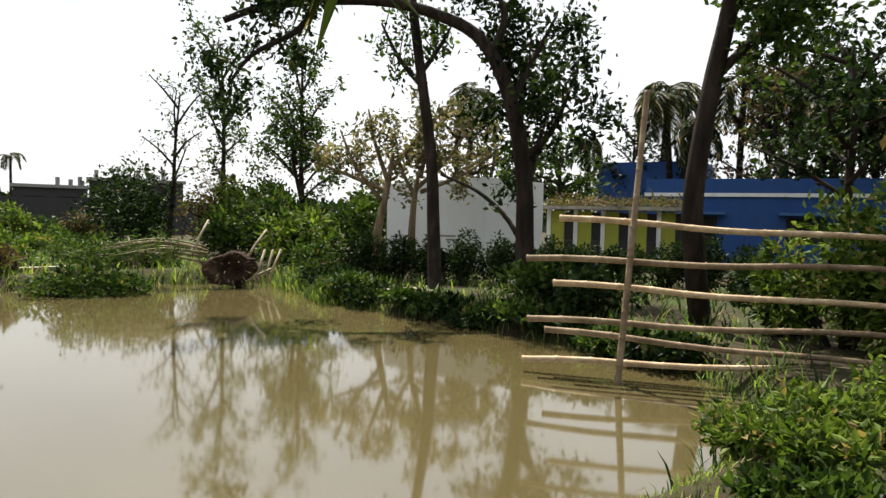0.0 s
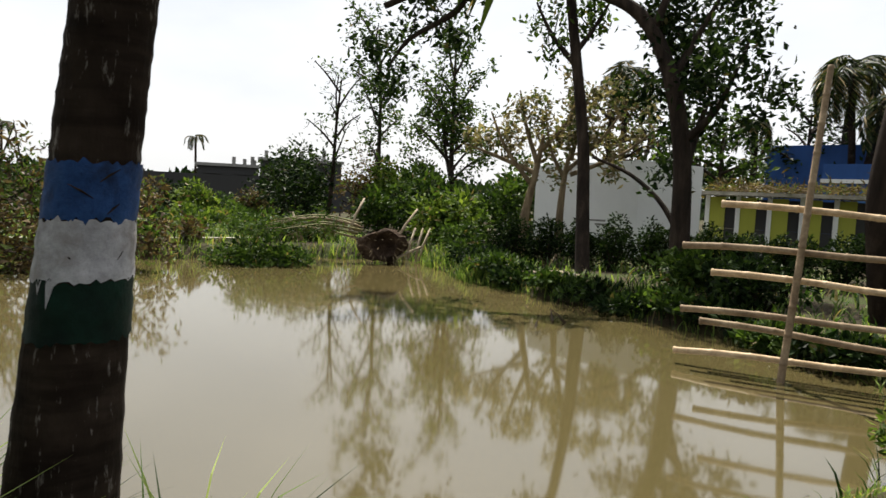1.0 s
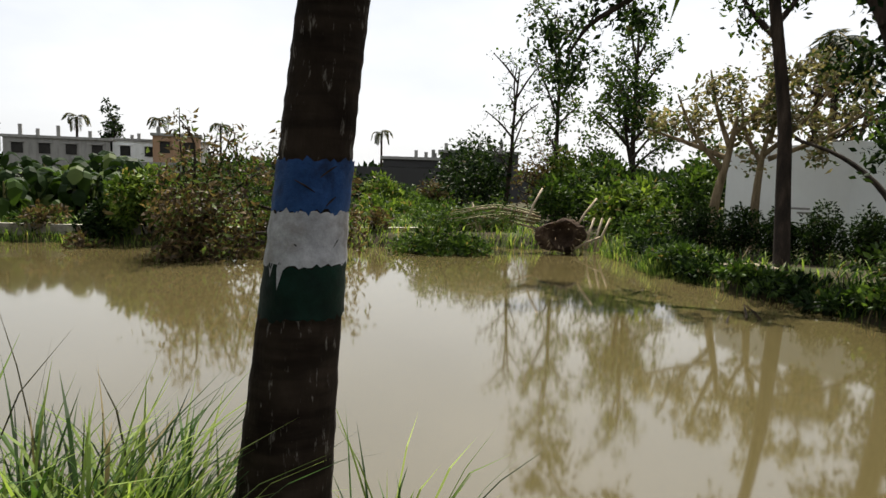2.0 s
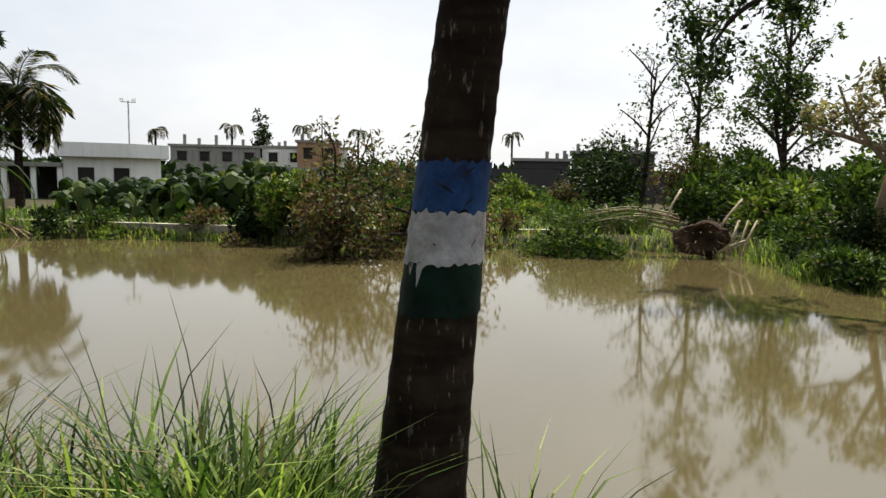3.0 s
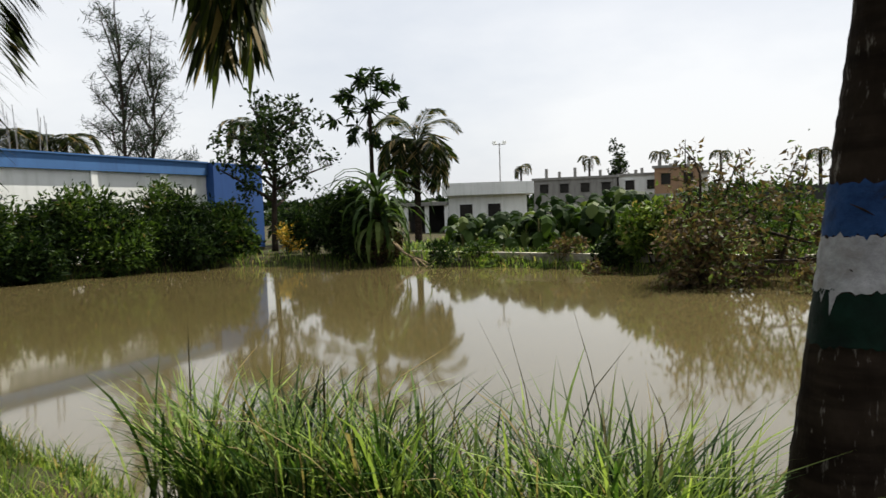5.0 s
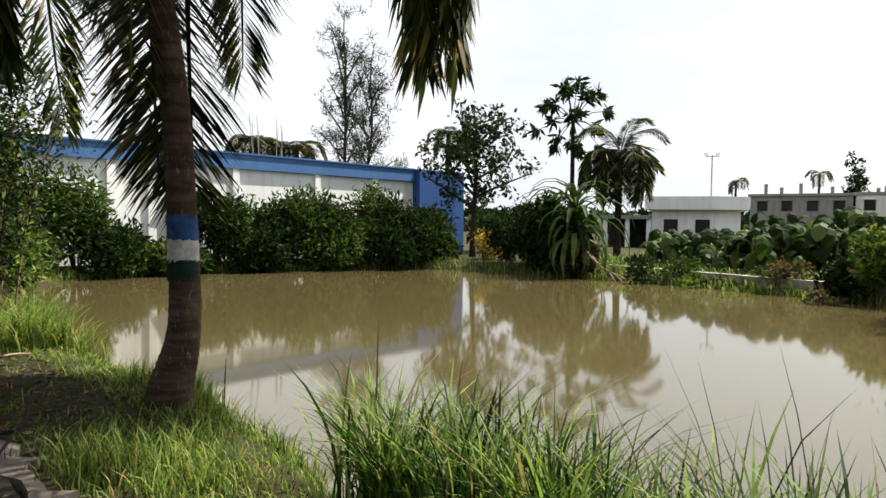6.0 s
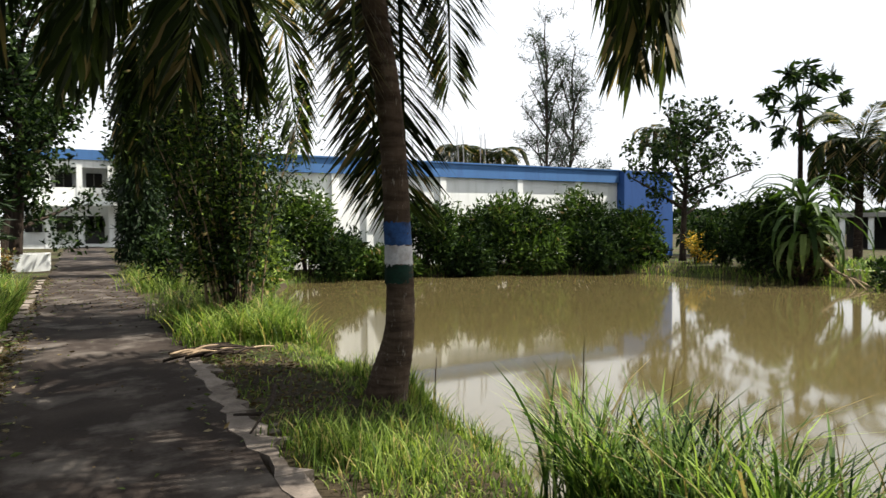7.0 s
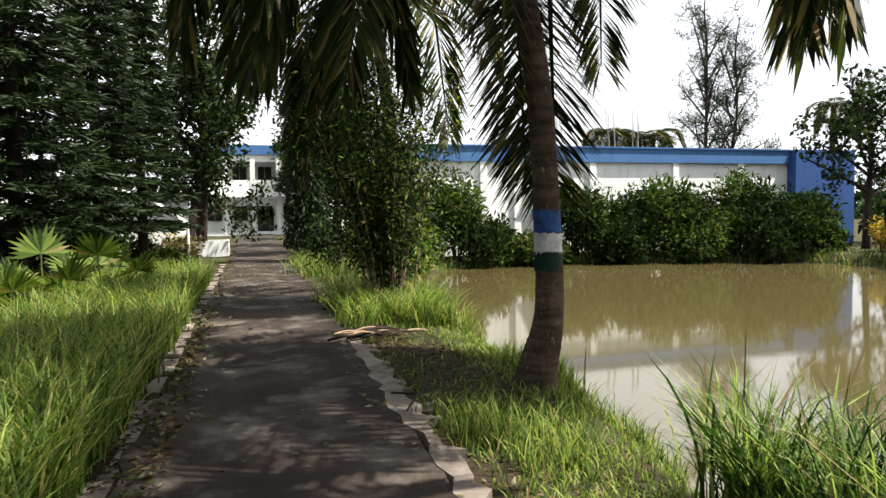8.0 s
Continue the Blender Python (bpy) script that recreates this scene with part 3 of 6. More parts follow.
def shrub(name, x, y, rx, ry, h, leaf_n, leaf_size, mat, label, seed, category="bush", group="", lumps=9, width=0.5, stems=True, z=None, ragged=0.12, bark=None):
    """A bush: stems that fan out, and leaves that fill several uneven lumps."""
    rng = np.random.default_rng(seed)
    g = ground_at(x, y) if z is None else z
    ob = thing(name, pose(x, y, g), label, category, group)
    cs = []
    for k in range(lumps):
        a, r = rng.random() * 6.283, math.sqrt(rng.random()) * 0.72
        cs.append((math.cos(a) * r * rx, math.sin(a) * r * ry, h * (0.28 + 0.5 * rng.random()) * (1 - 0.35 * r)))
    cs = np.array(cs)
    rad = 0.34 * (rx + ry) / 2 * (0.75 + 0.6 * rng.random(lumps))
    idx = rng.integers(0, lumps, leaf_n)
    d = scatter_dirs(rng, leaf_n, 0.1)
    shell = 0.55 + 0.5 * rng.random((leaf_n, 1)) ** 0.5 + ragged * rng.normal(size=(leaf_n, 1))
    pos = cs[idx] + d * rad[idx][:, None] * shell * np.array([1, 1, min(1.6, h / (rx + ry) * 1.6)])
    pos[:, 2] = np.abs(pos[:, 2] - 0.03) + 0.03
    way = d * 0.8 + scatter_dirs(rng, leaf_n, 0.1)
    if stems:
        b = Build()
        for c in cs:
            p = Vector(c)
            b.tube([(p.x * 0.15, p.y * 0.15, -0.08), (p.x * 0.5, p.y * 0.5, p.z * 0.6), p], [0.03, 0.02, 0.008], 5)
        tagged(part("woody_base", b.mesh("woody_base", bark or M_BARK_DARK), ob), kind="stuff")
    part("foliage", Build().leaves(pos, way, leaf_size * (0.6 + 0.8 * rng.random(leaf_n)), width, fold=0.1, rng=rng).mesh("foliage", mat), ob)
    return ob


def grass_mesh(name, spots, height, mat, seed, lean=0.35, width=0.007, seeds=0, segs=3):
    """Blades of grass rooted at spots (n x 2), each bent over at its tip; with seed heads on some."""
    rng = np.random.default_rng(seed)
    spots = np.asarray(spots, float)
    n = len(spots)
    z = ground_z(spots[:, 0], spots[:, 1])
    h = height * (0.45 + 0.75 * rng.random(n))
    a = rng.random(n) * 6.283
    out = np.stack([np.cos(a), np.sin(a)], 1) * (lean * (0.3 + rng.random((n, 1))) * h[:, None])
    side = np.stack([-np.sin(a + rng.normal(0, 0.5, n)), np.cos(a)], 1) * (width * (0.6 + 0.8 * rng.random((n, 1))))
    rows = []
    for k in range(segs):
        t = k / segs
        c = np.concatenate([spots + out * t ** 2, (z - 0.02 + h * (t - 0.18 * lean * t * t))[:, None]], 1)
        wv = np.concatenate([side * (1 - t * 0.55), np.zeros((n, 1))], 1)
        rows += [c - wv, c + wv]
    rows.append(np.concatenate([spots + out, (z - 0.02 + h * (1 - 0.18 * lean - 0.12 * rng.random(n)))[:, None]], 1))
    per = 2 * segs + 1
    v = np.stack(rows, 1).reshape(-1, 3)
    i = np.arange(n)[:, None] * per
    faces = []
    for k in range(segs - 1):
        faces.append(i + np.array([2 * k, 2 * k + 1, 2 * k + 3, 2 * k + 2]))
    quads = np.concatenate(faces).tolist() if faces else []
    tris = (i + np.array([2 * segs - 2, 2 * segs - 1, 2 * segs])).tolist()
    b = Build()
    b.v, b.f = v.tolist(), quads + tris
    b.m = [0] * len(b.f)
    return b.mesh(name, mat)


# ---- the palms beside the path ----
AX_A = [(2.37, 0.124, -0.4), (2.365, 0.094, 0.2), (2.36, -0.006, 1.41), (2.34, -0.086, 2.18), (2.28, -0.255, 3.6), (2.2, -0.4, 5.4)]
# fronds at 75, 86 and 98 degrees are added out of view for path shade
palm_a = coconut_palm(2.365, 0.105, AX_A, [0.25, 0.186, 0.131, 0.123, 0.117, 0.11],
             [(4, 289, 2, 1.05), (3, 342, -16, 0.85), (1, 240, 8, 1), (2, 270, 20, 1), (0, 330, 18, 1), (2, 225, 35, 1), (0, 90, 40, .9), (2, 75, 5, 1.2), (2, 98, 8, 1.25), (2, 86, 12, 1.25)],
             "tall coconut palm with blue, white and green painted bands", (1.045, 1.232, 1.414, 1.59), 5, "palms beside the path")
# old cuts in the bark under the paint
for z, a, slant, ln in ((1.55, 196, 35, 0.07), (1.50, 165, -30, 0.08), (1.45, 205, 40, 0.05), (1.31, 222, 50, 0.06), (1.30, 160, -40, 0.04)):
    cx, cy = np.interp(z, [p[2] for p in AX_A], [p[0] for p in AX_A]), np.interp(z, [p[2] for p in AX_A], [p[1] for p in AX_A])
    place = Matrix.Translation((cx - 2.365, cy - 0.105, z - ground_at(2.365, 0.105))) @ pose(0, 0, 0, 0, 0, a) @ Matrix.Translation((0.1365, 0, 0)) @ pose(0, 0, 0, slant, 0, 0)
    part("cut", Build().tube([(0, -ln / 2, 0), (0.002, 0, 0.002), (0, ln / 2, 0)], [0.0012, 0.0035, 0.0012], 6).mesh("cut", M_BARK_DARK), palm_a, "dark cut in the bark", place)
AX_B = [(2.25, 5.95, -0.3), (2.32, 5.93, 0.1), (2.42, 5.9, 0.6), (2.41, 5.89, 1.35), (2.35, 5.92, 2.6), (2.22, 6.0, 3.7), (2.05, 6.1, 5.2)]
# raised fronds at 262 and 294 degrees are added above view to shade the path
coconut_palm(2.3, 5.95, AX_B, [0.24, 0.19, 0.14, 0.125, 0.12, 0.115, 0.11],
             [(7, 328, -12, 1.18), (7, 338, -6, 1.15), (0, 333, 0, 1.3), (2, 350, 5, 1.1), (2, 270, 5, 1.2), (2, 286, 8, 1.2), (2, 300, 5, 1.2), (4, 200, 8, 1.05), (4, 180, 10, 1.05), (1, 172, 8, 1.2), (7, 188, -2, 1.15), (7, 200, 4, 1.2), (7, 170, 2, 1.2), (4, 44, -6, 1.25), (4, 53, -2, 1.25), (4, 61, -6, 1.2), (2, 262, 14, 1.25),  (2, 294, 16, 1.25),  (7, 320, -8, 1.2), (7, 345, -12, 1.2), (0, 324, 2, 1.35), (0, 202, 5, 1.3), (0, 168, 5, 1.35), (2, 178, 0, 1.35), (1, 194, 10, 1.3), (0, 154, 0, 1.3), (1, 212, 6, 1.2), (0, 140, 10, 1.1), (2, 95, 20, 1),
              (0, 60, 10, 1), (1, 20, 4, 1), (3, 250, -14, 1.0),  (2, 320, 35, .9), (2, 210, 40, .9), (1, 178, -14, 1.0)],
             "coconut palm with painted bands and drooping fronds", (1.028, 1.205, 1.381, 1.593), 8, "palms beside the path", M_BARK_BROWN_LIT)
AX_C = [(2.3, 12.0, -0.2), (2.35, 12.0, 1.5), (2.2, 12.1, 3.5), (2.0, 12.2, 5.2)]
coconut_palm(2.3, 12.0, AX_C, [0.2, 0.14, 0.12, 0.11],
             [(0, 180, 5, 1.1), (1, 210, 0, 1.1), (2, 235, 8, 1.1), (0, 265, 5, 1.1), (1, 300, 0, 1.1), (3, 200, -15, 1.1), (2, 30, 10, 1.1), (0, 90, 5, 1.1), (1, 150, 0, 1.1), (0, 195, 18, 1.1), (3, 245, -10, 1.0), (4, 170, 0, 1.1), (0, 330, 10, 1)],
             "coconut palm with drooping fronds behind a leafy clump", None, 12, "palms beside the path")


# ---- the blue and white building over the pond ----
def long_building():
    house = thing("building", pose(0, 0, 0), "long white flat-roofed building with a blue parapet", "building")
    y0, x0, x1, top = 24.4, 4.6, 26.2, 4.15
    yk = 23.9
    b = Build()
    # front wall with openings for two windows
    openings = [(10.6, 12.1, 1.1, 2.45), (15.4, 16.6, 1.1, 2.3)]
    xs = [x0]
    for o in openings:
        xs += [o[0], o[1]]
    xs.append(22.9)
    for i, (a, c) in enumerate(zip(xs[:-1], xs[1:])):
        if i % 2 == 0:
            pieces = [(a, y0, -0.3, c, y0 + 0.2, 3.55)]
        else:
            o = openings[i // 2]
            pieces = [(a, y0, -0.3, c, y0 + 0.2, o[2]), (a, y0, o[3], c, y0 + 0.2, 3.55)]
        for pc in pieces:
            part("wall", Build().box(*pc).mesh("wall", M_WHITE_WALL), house, "white washed wall with rain streaks")
    for pc in ((x0, y0 + 0.2, -0.3, x0 + 0.2, y0 + 9, 3.55), (x0 + 0.2, y0 + 8.8, -0.3, x1, y0 + 9, 3.55)):
        part("wall", Build().box(*pc).mesh("wall", M_WHITE_WALL), house, "white washed wall with rain streaks")
    for pc in ((22.9, yk, -0.3, x1, yk + 0.3, top), (x1 - 0.25, yk + 0.3, -0.3, x1, y0 + 8.8, top), (22.9, yk + 0.3, -0.3, 23.15, y0 + 0.2, top)):
        part("end_wall", Build().box(*pc).mesh("end_wall", M_BLUE_WALL_DEEP), house, "deep blue end wall")
    for k, x in enumerate((8.3, 9.7, 13.0, 16.9, 20.2)):
        part("pilaster", Build().box(x, y0 - 0.12, -0.3, x + 0.3, y0 - 0.003, 3.55, bevel=0.02).mesh("pilaster", M_WHITE_WALL), house)
    part("parapet", Build().box(x0 - 0.1, y0 - 0.16, 3.55, 22.9, y0 + 0.25, top - 0.03, bevel=0.02).box(x0 - 0.1, y0 - 0.22, top - 0.03, 22.9, y0 + 0.28, top + 0.03).mesh("parapet", M_BLUE_WALL), house, "blue painted parapet")
    part("roof", Build().box(x0, y0 + 0.25, 3.45, x1 - 0.25, y0 + 8.8, 3.6).mesh("roof", M_GREY_WALL), house, "flat grey concrete roof")
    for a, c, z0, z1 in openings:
        # a dark panel fills the opening in place of the room's shade
        win = part("window", Build().box(a, y0 + 0.12, z0, c, y0 + 0.16, z1).mesh("window", M_ROOM), house, "window panel painted dark for the unlit room")
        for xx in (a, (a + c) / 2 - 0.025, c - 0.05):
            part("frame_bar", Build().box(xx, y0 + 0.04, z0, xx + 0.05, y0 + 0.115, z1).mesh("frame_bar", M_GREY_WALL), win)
        part("shade", Build().box(a - 0.2, y0 - 0.45, z1 + 0.05, c + 0.2, y0 - 0.003, z1 + 0.13).mesh("shade", M_DARK_WALL), win, "thin concrete sun shade")
    rng = np.random.default_rng(4)
    for cx in (10.3, 12.6, 15.2, 16.4):
        for k in range(4):
            x, y = cx + 0.14 * k, y0 + 2.2 + 0.2 * (k % 2)
            part("rebar", Build().tube([(x, y, 3.5), (x + 0.03, y, 4.6), (x + rng.normal(0, 0.08), y, 5.4 + rng.random() * 0.8)], [0.014] * 3, 5).mesh("rebar", M_METAL), house, "rusty upright reinforcing bar")


long_building()


def gate_building():
    house = thing("building", pose(0, 0, 0), "two-storey white building with a blue parapet", "building")
    y0, x0, x1 = 60.0, -4.6, 8.5
    for z0, z1 in ((-0.1, 0.25), (3.3, 4.7), (6.3, 6.9)):
        part("beam", Build().box(x0, y0, z0, x1, y0 + 0.3, z1).mesh("beam", M_WHITE_WALL), house)
    for x in (-4.4, -2.2, 0.0, 2.2, 4.4, 6.4, 8.2):
        part("column", Build().box(x, y0 - 0.05, -0.1, x + 0.4, y0 + 0.35, 6.6).mesh("column", M_WHITE_WALL), house)
    part("wall", Build().box(x0, y0 + 3.0, -0.1, x1, y0 + 3.3, 6.9).mesh("wall", M_WHITE_WALL), house)
    part("parapet", Build().box(x0 - 0.2, y0 - 0.15, 6.9, x1 + 0.2, y0 + 3.4, 7.7).mesh("parapet", M_BLUE_WALL), house, "blue parapet")
    part("shade", Build().box(x0, y0 - 0.8, 3.2, x1, y0 - 0.052, 3.32).mesh("shade", M_WHITE_WALL), house)
    for x in (-4.0, -1.8, 0.4, 2.6, 4.8):
        for z in (1.2, 4.75):
            w = part("window", Build().box(x + 0.3, y0 + 2.9, z, x + 1.5, y0 + 2.97, z + 1.3).mesh("window", M_ROOM), house, "dark window")
            part("frame_bar", Build().box(x + 0.85, y0 + 2.84, z, x + 0.92, y0 + 2.895, z + 1.3).mesh("frame_bar", M_GREY_WALL), w)
    part("door", Build().box(0.55, y0 + 2.9, -0.05, 2.0, y0 + 2.98, 2.3).mesh("door", M_DARK_WALL), house, "brown double door")


gate_building()


# ---- beyond the fence ----
def shed():
    ob = thing("shed", pose(0, 0, 0), "small white-washed shed with a flat roof", "shed")
    a, c, e = Vector((18.0, -13.7, 2.60)), Vector((14.55, -14.95, 2.80)), Vector((13.7, -16.7, 2.68))
    f = a + (e - c)
    for p, q in ((a, c), (c, e)):
        d = (q - p).normalized()
        nrm = Vector((d.y, -d.x, 0)) * 0.18
        v = [p, q, q - nrm, p - nrm]
        b = Build().add([(w.x, w.y, -0.2) for w in v] + [tuple(w) for w in v], [(0, 1, 5, 4), (1, 2, 6, 5), (2, 3, 7, 6), (3, 0, 4, 7), (4, 5, 6, 7)])
        part("wall", b.mesh("wall", M_SHED_WALL), ob)
    up = Vector((0, 0, 0.1))
    b = Build().add([tuple(w) for w in (a, c, e, f)] + [tuple(w + up) for w in (a, c, e, f)], [(0, 1, 5, 4), (1, 2, 6, 5), (2, 3, 7, 6), (3, 0, 4, 7), (4, 5, 6, 7), (3, 2, 1, 0)])
    part("roof", b.mesh("roof", M_SHED_WALL), ob)
    a, c = Vector((a.x, a.y, 0)), Vector((c.x, c.y, 0))
    d = (c - a).normalized()
    # two short lines of faded writing on the wall
    for z, s0, s1 in ((0.98, 0.50, 0.72), (0.86, 0.62, 0.76)):
        p, q = a.lerp(c, s0), a.lerp(c, s1)
        o = Vector((-d.y, d.x, 0)) * -0.006
        if o.dot(-a) < 0:
            o = -o
        part("lettering", Build().add([p + o + Vector((0, 0, z)), q + o + Vector((0, 0, z)), q + o + Vector((0, 0, z + 0.06)), p + o + Vector((0, 0, z + 0.06))], [(0, 1, 2, 3)]).mesh("lettering", M_GREY_WALL), ob, "faded painted writing as a bar")


shed()


def blue_block(x, y, heading, length, depth, h, label, band=True):
    ob = thing("building", pose(x, y, 0, 0, 0, heading), label, "building")
    part("wall", Build().box(0, 0, -0.2, length, depth, h).mesh("wall", M_BLUE_WALL_DEEP), ob)
    if band:
        part("moulding", Build().box(-0.05, -0.1, h - 0.75, length + 0.05, -0.003, h - 0.6).mesh("moulding", M_WHITE_WALL), ob, "pale moulding along the wall")
    for k in range(int(length // 4)):
        w = part("window", Build().box(1.5 + 4 * k, -0.03, 0.9, 2.9 + 4 * k, -0.003, 1.9).mesh("window", M_ROOM), ob, "dark window")
        part("shade", Build().box(1.2 + 4 * k, -0.5, 2.0, 3.2 + 4 * k, -0.034, 2.1).mesh("shade", M_BLUE_WALL), w)
    return ob


blue_block(15.6, -26.0, 180 + 25, 16, 6, 3.5, "low blue building with a pale moulding")
blue_block(21.6, -31.0, 180 + 20, 5.5, 5, 4.85, "taller blue building behind the low one", False)


def yellow_wall():
    ob = thing("boundary_wall", pose(15.3, -18.9, 0, 0, 0, 180 + 34), "low yellow-green wall with white posts and openings filled dark for shade", "wall")
    for k in range(5):
        x = k * 0.95
        part("panel", Build().box(x + 0.14, 0, -0.2, x + 0.62, 0.14, 1.95).mesh("panel", M_YELLOW_WALL), ob)
        part("post", Build().box(x, -0.05, -0.2, x + 0.137, 0.2, 2.0).mesh("post", M_WHITE_WALL), ob)
        # recessed dark panel stands for the shade inside; the sill shares its tone
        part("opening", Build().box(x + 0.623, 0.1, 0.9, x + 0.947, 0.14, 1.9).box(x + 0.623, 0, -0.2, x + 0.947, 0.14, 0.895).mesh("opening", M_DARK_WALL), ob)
    part("roof", Build().box(-0.3, -0.5, 2.003, 5.1, 1.6, 2.12).mesh("roof", M_CAP), ob, "flat concrete roof slab littered with leaves")


yellow_wall()
# storm debris lying on the slab of the yellow wall
rng = np.random.default_rng(77)
debris = thing("palm_debris", pose(15.3, -18.9, 2.12, 0, 0, 180 + 34), "dry fronds and leaves blown onto the wall's roof slab", "debris")
n = 1100
pos = np.stack([0.0 + 4.9 * rng.random(n), -0.4 + 1.6 * rng.random(n), np.abs(rng.normal(0.04, 0.16, n))], 1)
part("dry_leaves", Build().leaves(pos, scatter_dirs(rng, n, 0.1), 0.3 * (0.5 + 0.8 * rng.random(n)), 0.16, fold=0.2, rng=rng).mesh("dry_leaves", M_FROND_DRY), debris)
for k in range(14):
    x0, y0, a = 0.2 + 3.9 * rng.random(), rng.random(), rng.normal(0, 0.6)
    ln = 0.5 + 0.6 * rng.random()
    part("stalk", Build().tube([(x0, y0, 0.03), (x0 + math.cos(a) * ln, y0 + math.sin(a) * ln * 0.5, 0.15 + 0.2 * rng.random()), (x0 + math.cos(a) * 2 * ln, y0 + math.sin(a) * ln, 0.1)], [0.03, 0.022, 0.01], 5).mesh("stalk", M_BARK_PALE), debris)


def bamboo_fence():
    ob = thing("fence", pose(4.45, -6.95, 0), "broken bamboo rail fence at the pond edge", "fence")
    rng = np.random.default_rng(6)

    def pole(name, p, q, r, mat, label=""):
        p, q = Vector(p), Vector(q)
        n = 13
        pts = [p.lerp(q, i / (n - 1)) + Vector((0, 0, 0.02 * math.sin(i * 0.9 + rng.random() * 0.4))) for i in range(n)]
        # knots along the cane
        b = Build()
        fine, rad = [], []
        for i in range(n - 1):
            for t, k in ((0, 1.0), (0.04, 1.18), (0.08, 1.0), (0.9, 0.97)):
                fine.append(pts[i].lerp(pts[i + 1], t))
                rad.append(r * k * (1 - 0.25 * i / n))
        fine.append(pts[-1])
        rad.append(r * 0.75)
        b.tube(fine, rad, 8)
        return part(name, b.mesh(name, mat, smooth=True), ob, label)

    o = Vector((4.45, -6.95, 0))
    pole("post", Vector((4.5, -6.95, -0.9)) - o, Vector((4.43, -7.33, 3.2)) - o, 0.045, M_BAMBOO_OLD, "upright bamboo post in the water")
    lefts = [(5.3, -6.80, 1.59), (5.62, -6.55, 1.07), (5.36, -6.78, 0.76), (5.61, -6.58, 0.28), (5.43, -6.72, 0.15), (5.65, -6.55, -0.25)]
    rights = [(1.2, -9.2, 1.38), (1.2, -9.2, 1.09), (1.2, -9.2, 0.64), (1.2, -9.2, 0.36), (1.2, -9.2, -0.03), (1.2, -9.2, -0.02)]
    for k, (a, c) in enumerate(zip(lefts, rights)):
        pole("rail", Vector(a) - o, Vector(c) - o, 0.042, M_BAMBOO if k in (0, 2, 5) else M_BAMBOO_OLD)
    pole("post", Vector((1.3, -9.2, -0.5)) - o, Vector((1.3, -9.2, 1.7)) - o, 0.04, M_BAMBOO_OLD)


bamboo_fence()


# ---- trees of the right bank ----
broad_tree("tree", (11.1, -9.85), [(11.1, -9.85, -0.2), (11.5, -10.1, 1.4), (11.75, -10.2, 3.0), (12.0, -10.0, 5.2), (12.3, -9.8, 7.6)], 0.17,
           [[(12.0, -10.0, 4.9), (12.0, -10.5, 5.5), (11.9, -10.9, 6.2)], [(11.9, -10.05, 4.6), (12.4, -9.7, 5.3), (12.7, -9.4, 6.1)], [(12.2, -9.9, 6.6), (12.8, -9.2, 7.4), (13.2, -8.6, 7.8)]],
           1300, 0.15, M_LEAF, M_BARK_DARK, "slim dark-barked tree on the pond bank", seed=21, group="bank trees", tip=0.6)
broad_tree("tree", (9.9, -11.5), [(9.9, -11.5, -0.2), (9.85, -11.4, 1.2), (9.85, -11.3, 2.6), (10.1, -11.1, 4.2), (10.5, -10.7, 5.4), (11.1, -10.1, 6.0), (12.1, -8.9, 6.35), (13.3, -7.0, 6.1), (13.9, -6.1, 5.7)], 0.23,
           [[(9.85, -11.3, 2.9), (9.3, -11.6, 3.6), (8.9, -11.9, 4.9)], [(10.1, -11.1, 4.2), (9.9, -11.6, 5.2), (9.6, -12.0, 6.2)], [(10.4, -10.8, 5.3), (10.2, -10.9, 6.2), (10.6, -10.4, 7.2)],
            [(12.8, -7.7, 6.25), (13.0, -7.4, 5.6), (13.6, -6.6, 5.0), (13.9, -6.2, 4.3)], [(13.3, -7.0, 6.1), (13.4, -6.6, 6.5), (13.7, -6.0, 6.6)], [(9.85, -11.35, 2.2), (10.2, -12.2, 3.4), (10.3, -12.8, 4.6)],
            [(9.9, -11.3, 3.4), (10.6, -11.6, 4.4), (10.9, -11.9, 5.4)]],
           7500, 0.17, M_LEAF_DARK, M_BARK_DARK, "large tree with a long bent limb over the pond", seed=22, spread=0.75, group="bank trees", tip=0.3)
broad_tree("tree", (5.2, -10.4), [(5.25, -10.6, -0.2), (5.1, -10.0, 1.0), (5.05, -9.77, 1.97), (4.88, -9.86, 3.6), (4.66, -9.97, 5.0), (4.5, -10.1, 7.0)], 0.19,
           [[(4.7, -9.95, 4.7), (4.2, -10.4, 5.6), (3.8, -10.6, 6.0)], [(4.6, -10.0, 5.4), (5.2, -10.0, 6.2), (5.6, -9.8, 6.6)], [(4.85, -9.9, 3.8), (4.3, -10.2, 4.4), (3.8, -10.4, 4.6)]],
           3000, 0.15, M_LEAF, M_BARK_DARK, "leaning tree beside the bamboo fence", seed=23, spread=0.7, group="bank trees", tip=0.6)
